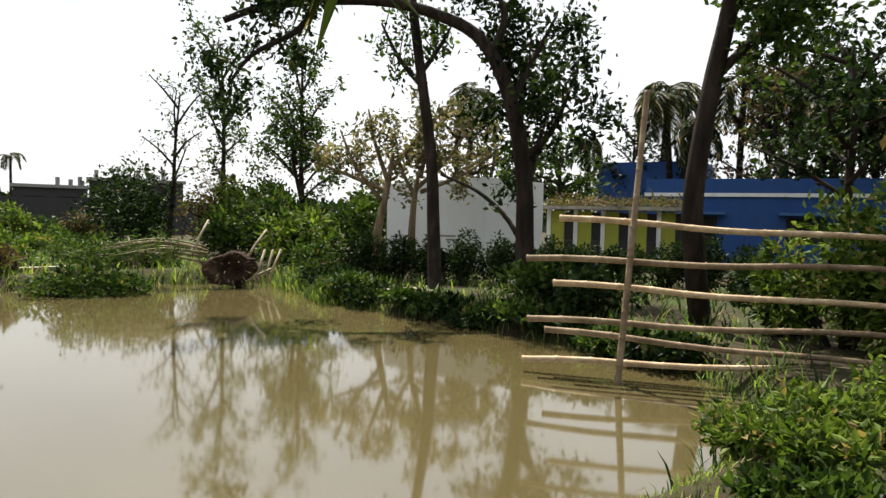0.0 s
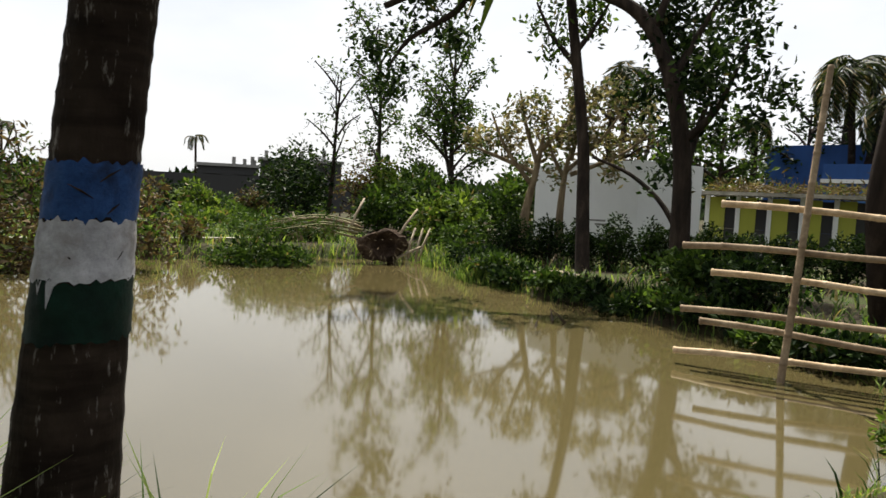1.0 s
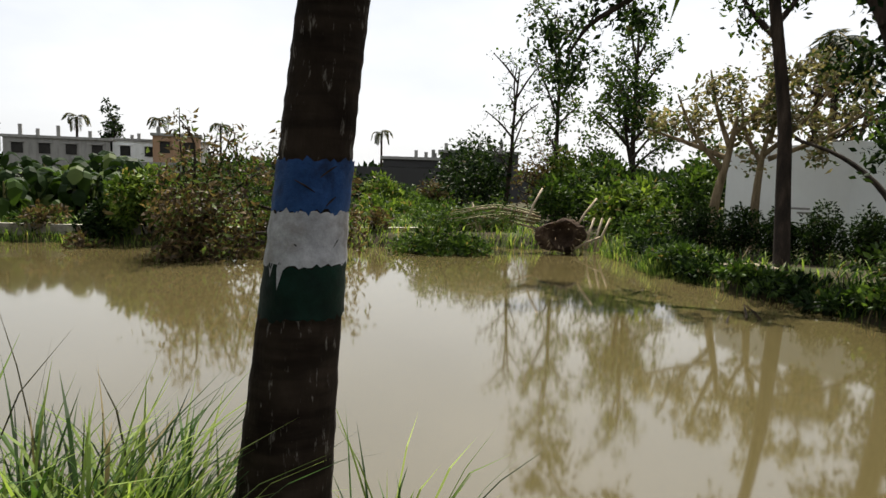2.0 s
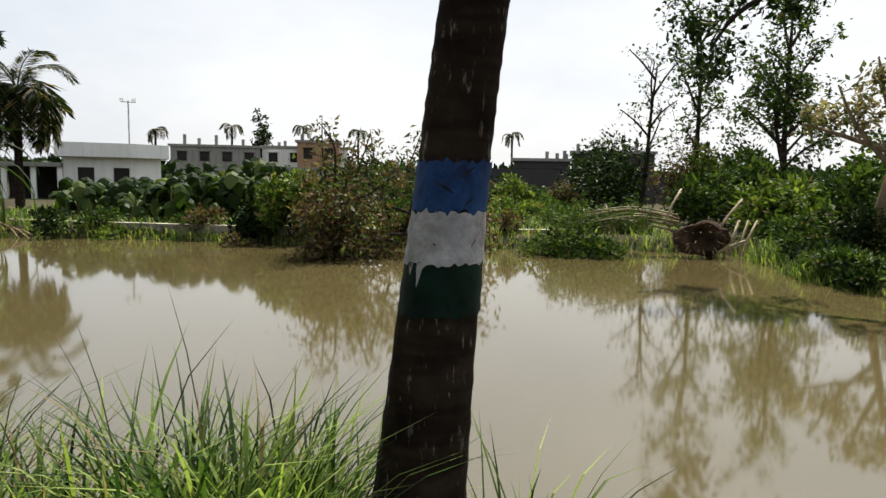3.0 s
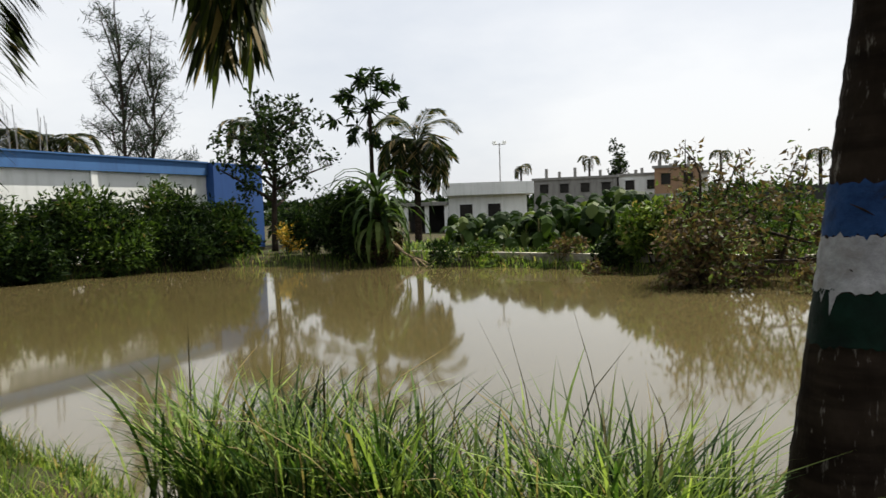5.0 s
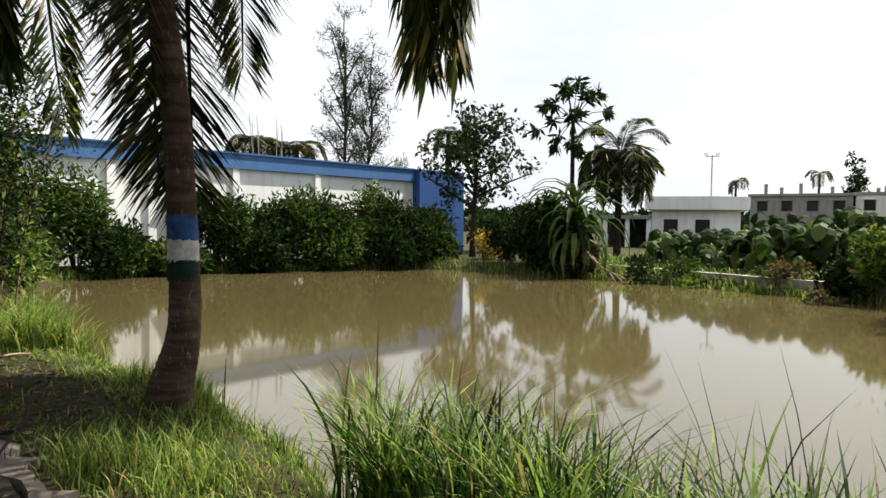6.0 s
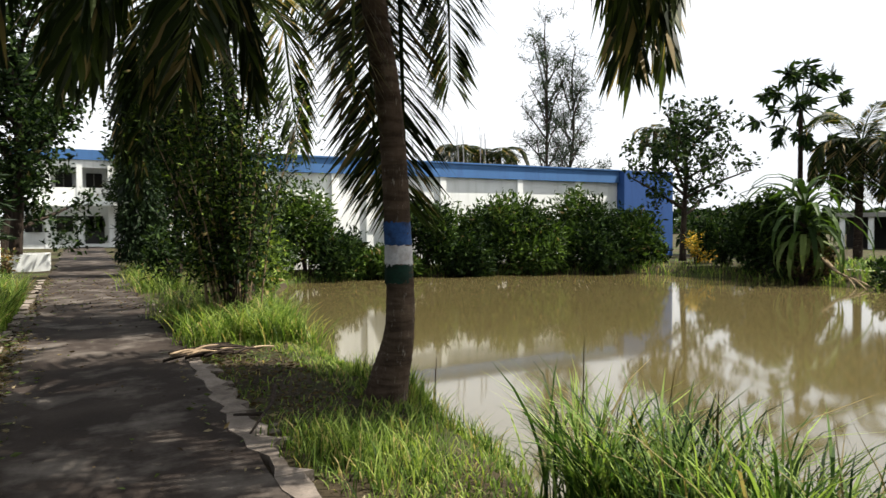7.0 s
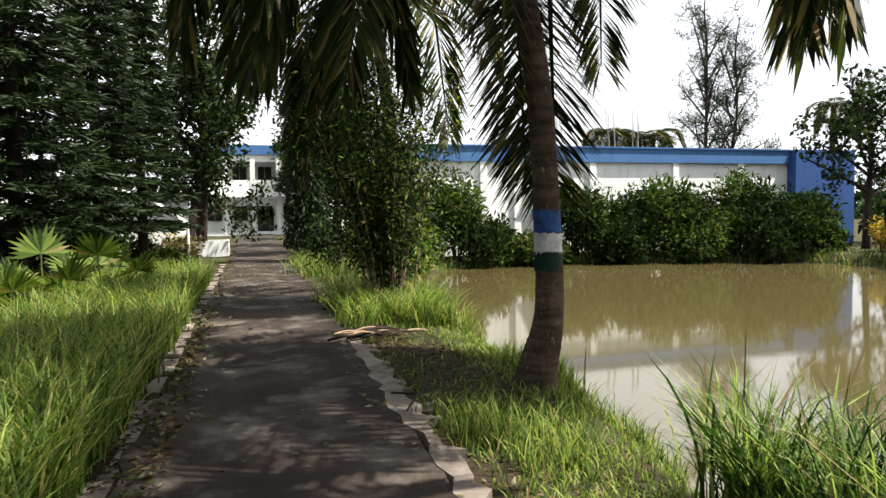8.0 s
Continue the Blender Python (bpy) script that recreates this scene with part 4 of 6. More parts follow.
# two stripped trees with pale withered leaves in front of the shed
broad_tree("tree", (15.3, -11.3), [(15.3, -11.3, -0.2), (15.3, -11.3, 1.0), (15.1, -11.5, 2.5), (15.0, -11.6, 3.4)], 0.17,
           [[(15.2, -11.4, 2.0), (15.7, -10.8, 3.0), (15.9, -10.4, 4.0)], [(15.1, -11.5, 2.6), (15.3, -11.2, 3.6), (15.4, -11.0, 4.6)], [(15.0, -11.6, 3.0), (14.6, -12.1, 3.8), (14.5, -12.3, 4.5)], [(15.1, -11.5, 2.3), (16.0, -10.6, 2.8), (16.6, -10.0, 3.1)]],
           1500, 0.17, M_LEAF_DRY, M_BARK_PALE, "storm-stripped tree with pale withered leaves", seed=24, spread=0.5, group="stripped trees")
broad_tree("tree", (14.5, -12.0), [(14.5, -12.0, -0.2), (14.6, -12.0, 1.0), (14.6, -12.1, 2.3), (14.5, -12.2, 3.0)], 0.15,
           [[(14.6, -12.1, 2.2), (14.9, -11.8, 3.0), (15.0, -11.6, 4.2)], [(14.55, -12.1, 2.4), (14.0, -12.7, 3.2), (13.6, -13.1, 4.0)], [(14.5, -12.2, 2.7), (14.4, -12.4, 3.8), (14.2, -12.6, 4.8)], [(14.5, -12.2, 2.3), (13.6, -13.2, 2.9), (13.0, -13.8, 3.6)]],
           1500, 0.17, M_LEAF_DRY, M_BARK_PALE, "storm-stripped tree with pale withered leaves", seed=25, spread=0.5, group="stripped trees")
# a fallen limb that leans against the large tree
b = Build()
b.tube(curve_points([(13.4, -12.0, 2.75), (12.3, -12.3, 2.3), (11.4, -12.6, 1.5), (10.6, -12.6, 0.3), (10.5, -12.6, -0.1)], 4), [0.035 + 0.004 * i for i in range(17)], 7)
b.tube([(10.9, -12.6, 0.7), (10.7, -12.2, 1.3), (10.4, -12.0, 1.5)], [0.05, 0.04, 0.02], 6)
b.tube([(11.1, -12.6, 1.0), (11.0, -12.9, 1.6), (11.2, -13.1, 1.9)], [0.05, 0.04, 0.02], 6)
solid("fallen_branch", b.mesh("fallen_branch", M_BARK_DARK, smooth=True), "broken dark limb leaning on the ground", "branch")

# trees behind the far corner of the pond
for k, (x, y, h, r, n, mat, ln, rad) in enumerate([(27.4, -12.2, 9.5, 1.6, 1100, M_LEAF, (0.1, 0.3), 0.13), (25.8, -15.2, 9.5, 1.7, 1200, M_LEAF, (0.2, 0.2), 0.15),
                                                   (28.2, -10.0, 7.0, 1.3, 160, M_LEAF, (-0.3, -0.4), 0.12), (24.5, -14.3, 6.0, 1.6, 1500, M_LEAF, (0, 0.5), 0.14)]):
    auto_tree("tree", x, y, h, r, int(n * 1.9), 0.18, mat, M_BARK_DARK, "thin tree half stripped of its leaves" if n > 200 else "bare thin tree with broken twigs", 31 + k, rad, ln, 0.3, 9, 0.6, "trees beyond the pond")
for k, (x, y, h, r, n, mat) in enumerate([(29.5, -8.9, 4.3, 2.0, 2600, M_LEAF_DARK), (26.5, -13.5, 3.3, 1.6, 1500, M_LEAF), (24.0, -12.5, 3.3, 1.7, 1900, M_LEAF), (22.0, -12.4, 2.6, 1.6, 1500, M_LEAF),
                                          (20.5, -13.8, 2.8, 1.6, 1500, M_LEAF), (30.5, -4.5, 2.1, 1.3, 1000, M_LEAF_LIGHT), (33.0, -1.0, 1.8, 1.3, 900, M_LEAF), (23.0, -10.2, 2.2, 1.4, 1300, M_LEAF),
                                          (19.3, -11.3, 2.0, 1.3, 1300, M_LEAF), (21.0, -16.0, 4.0, 2.2, 1800, M_LEAF), (18.4, -10.6, 2.2, 1.2, 1500, M_LEAF_LIGHT), (25.2, -11.6, 3.4, 1.2, 1500, M_LEAF_LIGHT)]):
    shrub("bush", x, y, r, r, h, n, 0.22, mat, "leafy bush behind the far corner of the pond", 41 + k, group="bushes beyond the pond", lumps=11)
for k, (x, y, r, h) in enumerate([(14.6, -10.6, 0.8, 1.0), (13.8, -11.2, 0.8, 1.1), (13.0, -11.6, 0.75, 1.1), (12.2, -12.0, 0.8, 1.15), (11.4, -12.6, 0.8, 1.15), (10.6, -13.0, 0.8, 1.2), (9.8, -13.6, 0.8, 1.15), (9.0, -14.0, 0.8, 1.2),
                                  (8.2, -14.6, 0.8, 1.2), (7.4, -15.0, 0.8, 1.2), (6.6, -15.4, 0.8, 1.2)]):
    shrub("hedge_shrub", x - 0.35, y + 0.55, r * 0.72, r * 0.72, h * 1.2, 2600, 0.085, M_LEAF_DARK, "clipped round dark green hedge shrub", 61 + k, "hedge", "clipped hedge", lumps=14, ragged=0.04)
for k, (x, y, r, h, mat, n) in enumerate([(2.9, -9.8, 1.1, 1.9, M_LEAF_LIGHT, 3600), (1.7, -10.0, 1.2, 2.5, M_LEAF_LIGHT, 4200), (0.6, -10.4, 1.2, 2.6, M_LEAF_LIGHT, 3200), (3.9, -10.3, 0.8, 1.2, M_LEAF_DARK, 1500), (6.6, -9.6, 0.9, 0.9, M_LEAF_DARK, 1300), (8.0, -9.7, 0.9, 0.9, M_LEAF, 1300)]):
    shrub("bush", x, y, r, r, h, n, 0.13, mat, "dense green bush behind the bamboo fence", 81 + k, group="bushes behind the fence", lumps=12)
for k, (x, y, r, h, mat) in enumerate([(2.2, -5.3, 0.42, 0.3, M_LEAF_LIGHT), (1.55, -4.7, 0.5, 0.3, M_LEAF_LIGHT), (1.5, -5.5, 0.5, 0.36, M_LEAF_LIGHT), (1.95, -6.2, 0.45, 0.24, M_LEAF_LIGHT), (1.4, -6.8, 0.6, 0.5, M_LEAF_LIGHT), (1.25, -4.0, 0.4, 0.22, M_LEAF)]):
    shrub("weed", x, y, r, r, h, 1100, 0.085, mat, "leafy weeds at the water's edge", 91 + k, "weed", "weeds on the near bank", lumps=12)
# creeping plants along the right bank
for k, (x, y, r, h, mat) in enumerate([(12.6, -8.5, 0.8, 0.32, M_LEAF), (11.6, -8.6, 0.8, 0.3, M_LEAF_DARK), (10.5, -8.7, 0.8, 0.28, M_LEAF), (9.6, -8.7, 0.8, 0.3, M_LEAF_DARK), (8.6, -8.7, 0.8, 0.3, M_LEAF_DARK), (7.6, -8.8, 0.7, 0.3, M_LEAF),
                                       (6.6, -8.7, 0.6, 0.4, M_LEAF_DARK), (5.7, -8.5, 0.6, 0.35, M_LEAF), (4.6, -8.3, 0.6, 0.4, M_LEAF_DARK), (13.7, -8.8, 0.8, 0.42, M_LEAF_DARK), (14.8, -9.3, 0.9, 0.6, M_LEAF), (15.9, -9.6, 0.9, 0.95, M_LEAF)]):
    shrub("weed", x, y, r, r, h, 900, 0.14, mat, "creeping leafy plants on the far bank", 101 + k, "weed", "weeds on the right bank", lumps=9)

for k, (x, y, h, r) in enumerate([(1.5, -27.0, 9.5, 2.8), (5.5, -29.0, 10.0, 3.0), (9.5, -31.0, 9.0, 2.6), (13.0, -32.5, 9.5, 2.6), (-1.5, -24.0, 9.0, 2.8)]):
    auto_tree("tree", x, y, h, r, 2600, 0.27, (M_LEAF_BROWN, M_LEAF, M_LEAF_DARK)[k % 3], M_BARK_DARK, "tall ragged tree behind the blue building", 251 + k, 0.16, (0.3, 0), 0.35, 11, 0.7, "trees behind the blue building")

for k in range(12):
    shrub("bush", 39.5 + 1.2 * math.sin(k * 2.1), -13.0 + 1.9 * k, 1.3, 1.4, 1.7 + 0.5 * math.sin(k * 1.7), 900, 0.24, (M_LEAF, M_LEAF_DARK, M_LEAF_BROWN)[k % 3], "ragged bush before the dark boundary wall", 261 + k, group="bushes before the wall", lumps=9, ragged=0.2)

# dense trees before the dark wall
for k, (x, y, h, r, mat) in enumerate([(33.6, -9.6, 3.0, 1.5, M_LEAF_DARK), (30.0, -12.8, 2.9, 1.4, M_LEAF_BROWN)]):
    auto_tree("tree", x, y, h, r, 1900, 0.2, mat, M_BARK_DARK, "rounded leafy tree before the dark boundary wall", 241 + k, 0.14, (0, 0), 0.2, 11, 0.6, "trees before the wall")

# palms in the background
for k, (x, y, z, s, lab) in enumerate([(17.5, -31.5, 8.2, 1.0, 0), (14.8, -33.5, 8.8, 1.05, 0), (12.0, -33.5, 8.2, 1.0, 0), (8.8, -33.5, 6.6, 0.9, 0), (24.5, -24.0, 8.2, 0.85, 0), (19.4, -27.2, 5.6, 0.6, 0), (4.0, -36, 8.5, 1.0, 0), (20.5, -36, 9.5, 1.0, 0), (10.4, -31.5, 7.0, 0.9, 0), (16.0, -30.0, 6.4, 0.8, 0), (6.2, -32.5, 8.0, 1.0, 0), (13.4, -38.0, 10.0, 1.1, 0)]):
    rng = np.random.default_rng(200 + k)
    rows = [(int(rng.choice([5, 6, 3, 6, 5])), 30 * j + rng.random() * 20, rng.normal(0, 12) - 4, s * (0.8 + 0.3 * rng.random())) for j in range(12)]
    coconut_palm(x, y, [(x, y, -0.2), (x + 0.1, y, z * 0.5), (x + rng.normal(0, 0.3), y, z)], [0.2, 0.16, 0.13], rows, "wind-torn palm behind the blue buildings", None, 210 + k, "palms behind the buildings")
for k, (x, y, h, r) in enumerate([(22.5, -21.0, 6.5, 2.4), (18.0, -23.0, 5.0, 1.8), (6.0, -20.0, 7.0, 2.6), (2.0, -17.5, 7.0, 2.4), (10.5, -37.0, 8.0, 3.0), (27.0, -28.0, 8.0, 3.0), (15.0, -40.0, 8.5, 3.2), (5.0, -40.0, 8.5, 3.2), (20.0, -32.0, 7.0, 2.6), (8.0, -36.0, 6.5, 2.6)]):
    auto_tree("tree", x, y, h, r, 1300, 0.26, (M_LEAF_BROWN, M_LEAF, M_LEAF_DARK)[k % 3], M_BARK_DARK, "ragged tree behind the shed", 221 + k, 0.17, (0, 0), 0.35, 9, 0.7, "trees behind the shed")

# ---- fallen bamboo with its root ball ----
root = thing("fallen_bamboo", pose(17.0, -7.75, -0.36), "uprooted bamboo clump lying on the bank", "bamboo")
rng = np.random.default_rng(7)
bm = bmesh.new()
bmesh.ops.create_icosphere(bm, subdivisions=4, radius=0.5)
for v in bm.verts:
    n3 = noise.noise(v.co * 2.6) * 0.42 + noise.noise(v.co * 9) * 0.14
    v.co = Vector((v.co.x * 0.75, v.co.y * 1.15, v.co.z * 0.8)) * (1 + n3)
    face = v.co.normalized().dot(Vector((-0.86, 0.35, 0.1)))
    if face > 0.55:
        v.co -= Vector((-0.86, 0.35, 0.1)) * (face - 0.55) * 1.5
    v.co = v.co * 1.12
    v.co.z += 0.46
me = bpy.data.meshes.new("root_ball")
bm.to_mesh(me)
bm.free()
me.materials.append(M_ROOT_EARTH)
part("root_ball", me, root, "brown earthy root ball")
b = Build()
for k in range(90):
    d = scatter_dirs(rng, 1, 0.1)[0]
    p = Vector((d[0] * 0.5, d[1] * 0.72, 0.42 + d[2] * 0.5))
    q = p + Vector(d) * (0.08 + 0.14 * rng.random()) + Vector((0, 0, -0.06))
    b.tube([p, q], [0.012, 0.003], 4)
tagged(part("root_hair", b.mesh("root_hair", M_BARK_PALE), root), kind="stuff")
for k in range(16):
    a = rng.normal(0, 0.3)
    ln = 1.7 + 1.2 * rng.random()
    s = Vector((0.25 + 0.2 * rng.random(), 0.5 + 0.25 * rng.random(), 0.6 + 0.45 * rng.random()))
    e = s + Vector((math.sin(a) * ln * 0.7 + 0.5, math.cos(a) * ln, -0.02 + rng.normal(0, 0.16)))
    mid = s.lerp(e, 0.5) + Vector((0, 0, 0.12 + 0.12 * rng.random()))
    part("cane", Build().tube(curve_points([s, mid, e], 4), [0.026 - 0.002 * j for j in range(9)], 6).mesh("cane", M_BAMBOO_GREEN if k % 4 else M_BAMBOO_OLD, smooth=True), root)
for s, e in (((0.1, -0.4, 0.6), (0.3, -1.15, 1.5)), ((0.3, 0.95, 0.85), (0.5, 0.45, 1.75)), ((-0.1, -0.7, 0.1), (0.1, -1.0, 0.95)), ((-0.1, -0.95, 0.0), (0.0, -1.2, 0.95)), ((-0.2, -0.3, 0.1), (-0.2, -1.1, 0.45)), ((0, -1.1, 0.0), (0.1, -1.5, 0.95)), ((0.9, 2.2, 0.5), (1.0, 2.35, 1.3)), ((0.95, 2.1, 0.5), (0.9, 2.2, 1.2))):
    part("cane", Build().tube([s, Vector(s).lerp(Vector(e), 0.5) + Vector((0.02, 0.03, 0)), e], [0.036, 0.034, 0.03], 7).mesh("cane", M_DEAD_WOOD, smooth=True), root, "broken pale cane")
n = 2800
pos = np.stack([rng.normal(0.9, 0.55, n), 1.3 + 2.8 * rng.random(n), 0.75 + np.abs(rng.normal(0, 0.25, n))], 1)
part("foliage", Build().leaves(pos, scatter_dirs(rng, n, -0.1), 0.16 * (0.6 + 0.8 * rng.random(n)), 0.2, rng=rng).mesh("foliage", M_LEAF), root, "green bamboo leaves")
shrub("bush", 16.9, -4.3, 1.0, 1.6, 1.25, 3600, 0.13, M_LEAF, "low green mound of leaves at the water's edge", 131, lumps=14)
shrub("bush", 16.6, -4.9, 0.8, 1.1, 0.7, 1500, 0.12, M_LEAF_BROWN, "withered low leaves at the water's edge", 132, lumps=9)
shrub("bush", 19.4, -1.6, 0.6, 0.7, 0.55, 700, 0.15, M_LEAF, "leafy bush on the far bank", 133)
shrub("bush", 20.5, -6.5, 0.9, 1.2, 0.8, 1100, 0.16, M_LEAF_BROWN, "leafy bush on the far bank", 134)

# ---- the felled tree in the pond ----
rng = np.random.default_rng(9)
pile = thing("fallen_tree", pose(16.0, 0.9, -0.4), "fallen tree with withered brown leaves lying in the pond", "tree")
b = Build()
cs = []
for k in range(46):
    s = Vector((1.2 + 0.8 * rng.random(), rng.normal(0.5, 1.15), 0.2 + 1.1 * rng.random()))
    e = s + Vector((-1.6 - 0.7 * rng.random(), rng.normal(0, 1.0), rng.normal(0.05, 0.6)))
    e.z = abs(e.z)
    if k < 9:
        e = s + Vector((rng.normal(-0.2, 0.4), rng.normal(-0.2, 1.0), 1.7 + 1.1 * rng.random()))
    s.y, e.y = max(-2.3, min(1.1, s.y)), max(-2.7, min(1.4, e.y))
    m1 = s.lerp(e, 0.5) + Vector(rng.normal(0, 0.15, 3))
    part("branch", Build().tube(curve_points([s, m1, e], 3), [0.05, 0.042, 0.035, 0.026, 0.02, 0.014, 0.008], 5).mesh("branch", M_BARK_DARK, smooth=True), pile)
    cs += [m1, e, e.lerp(m1, 0.5), e] if k >= 9 else [m1, m1.lerp(e, 0.3), m1.lerp(e, 0.7)]
c = np.array([tuple(v) for v in cs])
n = 4800
pos = c[rng.integers(0, len(c), n)] + rng.normal(0, 0.2, (n, 3))
pos[:, 2] = np.abs(pos[:, 2])
part("withered_leaves", Build().leaves(pos, scatter_dirs(rng, n, -0.3), 0.19 * (0.6 + 0.8 * rng.random(n)), 0.36, fold=0.2, rng=rng).mesh("withered_leaves", M_LEAF_BROWN), pile)
n = 2600
pos = np.stack([rng.normal(1.3, 0.5, n), rng.normal(-0.2, 0.85, n), 1.7 + rng.normal(0, 0.42, n)], 1)
part("green_leaves", Build().leaves(pos, scatter_dirs(rng, n, -0.2), 0.11 * (0.6 + 0.8 * rng.random(n)), 0.4, fold=0.1, rng=rng).mesh("green_leaves", M_LEAF), pile)
shrub("bush", 19.6, 3.4, 0.9, 1.0, 2.0, 2400, 0.2, M_LEAF_LIGHT, "upright green bush on the far bank", 135, lumps=12)
shrub("bush", 19.4, 4.7, 0.45, 0.5, 1.15, 900, 0.15, M_LEAF_DARK, "dark bush at the water's edge", 136)

# ---- far bank ----
cap_line = [(21.6, 12.6), (20.9, 9.5), (20.2, 6.5), (19.6, 3.0), (19.6, -1.0), (20.2, -5.0), (21.5, -8.0)]
cap = thing("low_wall", pose(0, 0, 0), "low concrete edging along the far bank", "wall", kind="structure")
for (ax, ay), (bx, by) in zip(cap_line[:-1], cap_line[1:]):
    d = Vector((bx - ax, by - ay, 0))
    u = d.normalized()
    nrm = Vector((-u.y, u.x, 0)) * 0.13
    p, q = Vector((ax, ay, 0)) + u * 0.02, Vector((bx, by, 0)) - u * 0.02
    v = [p - nrm, q - nrm, q + nrm, p + nrm]
    part("segment", Build().add([(w.x, w.y, -0.5) for w in v] + [(w.x, w.y, 0.06) for w in v], [(0, 1, 5, 4), (1, 2, 6, 5), (2, 3, 7, 6), (3, 0, 4, 7), (4, 5, 6, 7), (0, 3, 7, 4), (0, 4, 5, 1)]).mesh("segment", M_CAP), cap)
rng = np.random.default_rng(15)


def wilted_leaf(seed):
    """A broad leaf on a stalk, snapped over by the wind, with a torn rim."""
    r = np.random.default_rng(seed)
    pts, ang = [Vector((0, 0, 0))], 1.25 - 0.5 * r.random()
    for i in range(8):
        pts.append(pts[-1] + Vector((math.cos(ang), 0, math.sin(ang))) * 0.17)
        ang -= (0.12 if i < 2 else 0.55) + 0.2 * r.random()
        ang = max(ang, -1.5)
    v, f = [], []
    for i, p in enumerate(pts):
        w = 0.02 if i < 3 else 0.20 * math.sin(math.pi * min(0.96, (i - 2) / 6.3)) * (0.75 + 0.5 * r.random())
        v += [p + Vector((0, -w, -0.45 * w)), p, p + Vector((0, w, -0.45 * w))]
    for i in range(8):
        f += [(3 * i, 3 * i + 1, 3 * i + 4, 3 * i + 3), (3 * i + 1, 3 * i + 2, 3 * i + 5, 3 * i + 4)]
    return Build().add(v, f)


WILTED = [wilted_leaf(800 + k).mesh("leaf", mat) for k, mat in enumerate((M_LEAF_DARK, M_LEAF_DARK, M_LEAF, M_LEAF_BROWN, M_LEAF, M_LEAF_DARK))]


def wilted_plant(x, y, h, seed):
    r = np.random.default_rng(seed)
    ob = thing("field_plant", pose(x, y, ground_at(x, y)), "wind-flattened broad-leaved plant in a field", "plant", "flattened field plants")
    tx, ty = r.normal(0, 0.12, 2)
    part("stem", Build().tube([(0, 0, -0.1), (tx * 0.4, ty * 0.4, h * 0.45), (tx, ty, h * 0.75)], [0.05, 0.04, 0.02], 6).mesh("stem", M_BAMBOO_GREEN), ob)
    for j in range(13):
        t = 0.2 + 0.8 * j / 12
        part("leaf", WILTED[int(r.integers(0, 6))], ob, "", Matrix.Translation((tx * t, ty * t, h * 0.72 * t)) @ pose(0, 0, 0, r.normal(0, 12), r.normal(0, 10), 137.5 * j + r.normal(0, 15)) @ Matrix.Scale(0.75 + 0.5 * r.random(), 4))


for k in range(52):
    x, y = 22.0 + 6.5 * rng.random(), 2.3 + 9.6 * rng.random()
    wilted_plant(x, y, (1.5 + 0.8 * rng.random() + 0.07 * (x - 22)) * (1.0 if y < 8.6 else 0.6), 840 + k)
for k in range(12):
    x, y = 22.5 + 9 * rng.random(), -8 + 10 * rng.random()
    shrub("field_plant", x, y, 0.9, 1.0, 0.55 + 0.05 * (x - 22), 520, 0.2, M_LEAF_LIGHT if k % 2 else M_LEAF, "low green plants behind the far bank", 165 + k, "plant", "plants behind the far bank", lumps=9)


def strap_plant(x, y, h, n, mat, label, seed, width=0.09):
    """A rosette of long arching strap leaves on a short dry-skirted trunk."""
    rng = np.random.default_rng(seed)
    g = ground_at(x, y)
    ob = thing("screw_pine", pose(x, y, g), label, "plant")
    b = Build()
    b.tube([(0, 0, -0.2), (0.05, 0, h * 0.3), (0, 0.05, h * 0.55)], [0.16, 0.13, 0.1], 8)
    part("trunk", b.mesh("trunk", M_BARK), ob)
    for k in range(n):
        a = 2.4 * k + rng.random() * 0.5
        lift = 1.4 - 1.3 * (k / n) + rng.normal(0, 0.28)
        ln = h * (0.45 + 0.45 * rng.random()) * (1 if k < n * 0.5 else 0.62)
        p = Vector((0, 0, h * (0.28 + 0.3 * (1 - k / n))))
        b = Build()
        pts = [p]
        ang = lift
        for i in range(7):
            pts.append(pts[-1] + Vector((math.cos(a) * math.cos(ang), math.sin(a) * math.cos(ang), math.sin(ang))) * ln / 7)
            ang -= 0.3 + 0.2 * rng.random()
        s = Vector((-math.sin(a), math.cos(a), 0))
        vs, fs = [], []
        for i, q in enumerate(pts):
            w = width * math.sin(math.pi * min(0.97, 0.15 + 0.82 * i / 7)) * 0.6
            vs += [q - s * w + Vector((0, 0, 0.02)), q, q + s * w + Vector((0, 0, 0.02))]
        for i in range(7):
            fs += [(3 * i, 3 * i + 1, 3 * i + 4, 3 * i + 3), (3 * i + 1, 3 * i + 2, 3 * i + 5, 3 * i + 4)]
        part("leaf", b.add(vs, fs).mesh("leaf", (mat if k % 2 else M_LEAF_DARK) if k < n * 0.66 else M_LEAF_BROWN), ob, "" if k < n * 0.66 else "dry hanging leaf")


strap_plant(20.4, 13.3, 4.1, 84, M_LEAF, "screw pine with long arching leaves on the far bank", 171, 0.16)
strap_plant(21.0, 14.1, 2.9, 44, M_LEAF_DARK, "screw pine with long arching leaves on the far bank", 172, 0.12)
shrub("bush", 21.1, 15.5, 1.3, 1.4, 3.3, 4600, 0.2, M_LEAF_DARK, "dark bush overhanging the water", 173, lumps=13)
shrub("bush", 20.5, 14.5, 0.9, 1.2, 2.1, 3400, 0.16, M_LEAF_DARK, "dark undergrowth below the screw pines", 179, lumps=11)
shrub("bush", 20.9, 16.7, 0.9, 0.9, 2.4, 2600, 0.18, M_LEAF_DARK, "dark bush overhanging the water", 180, lumps=11)
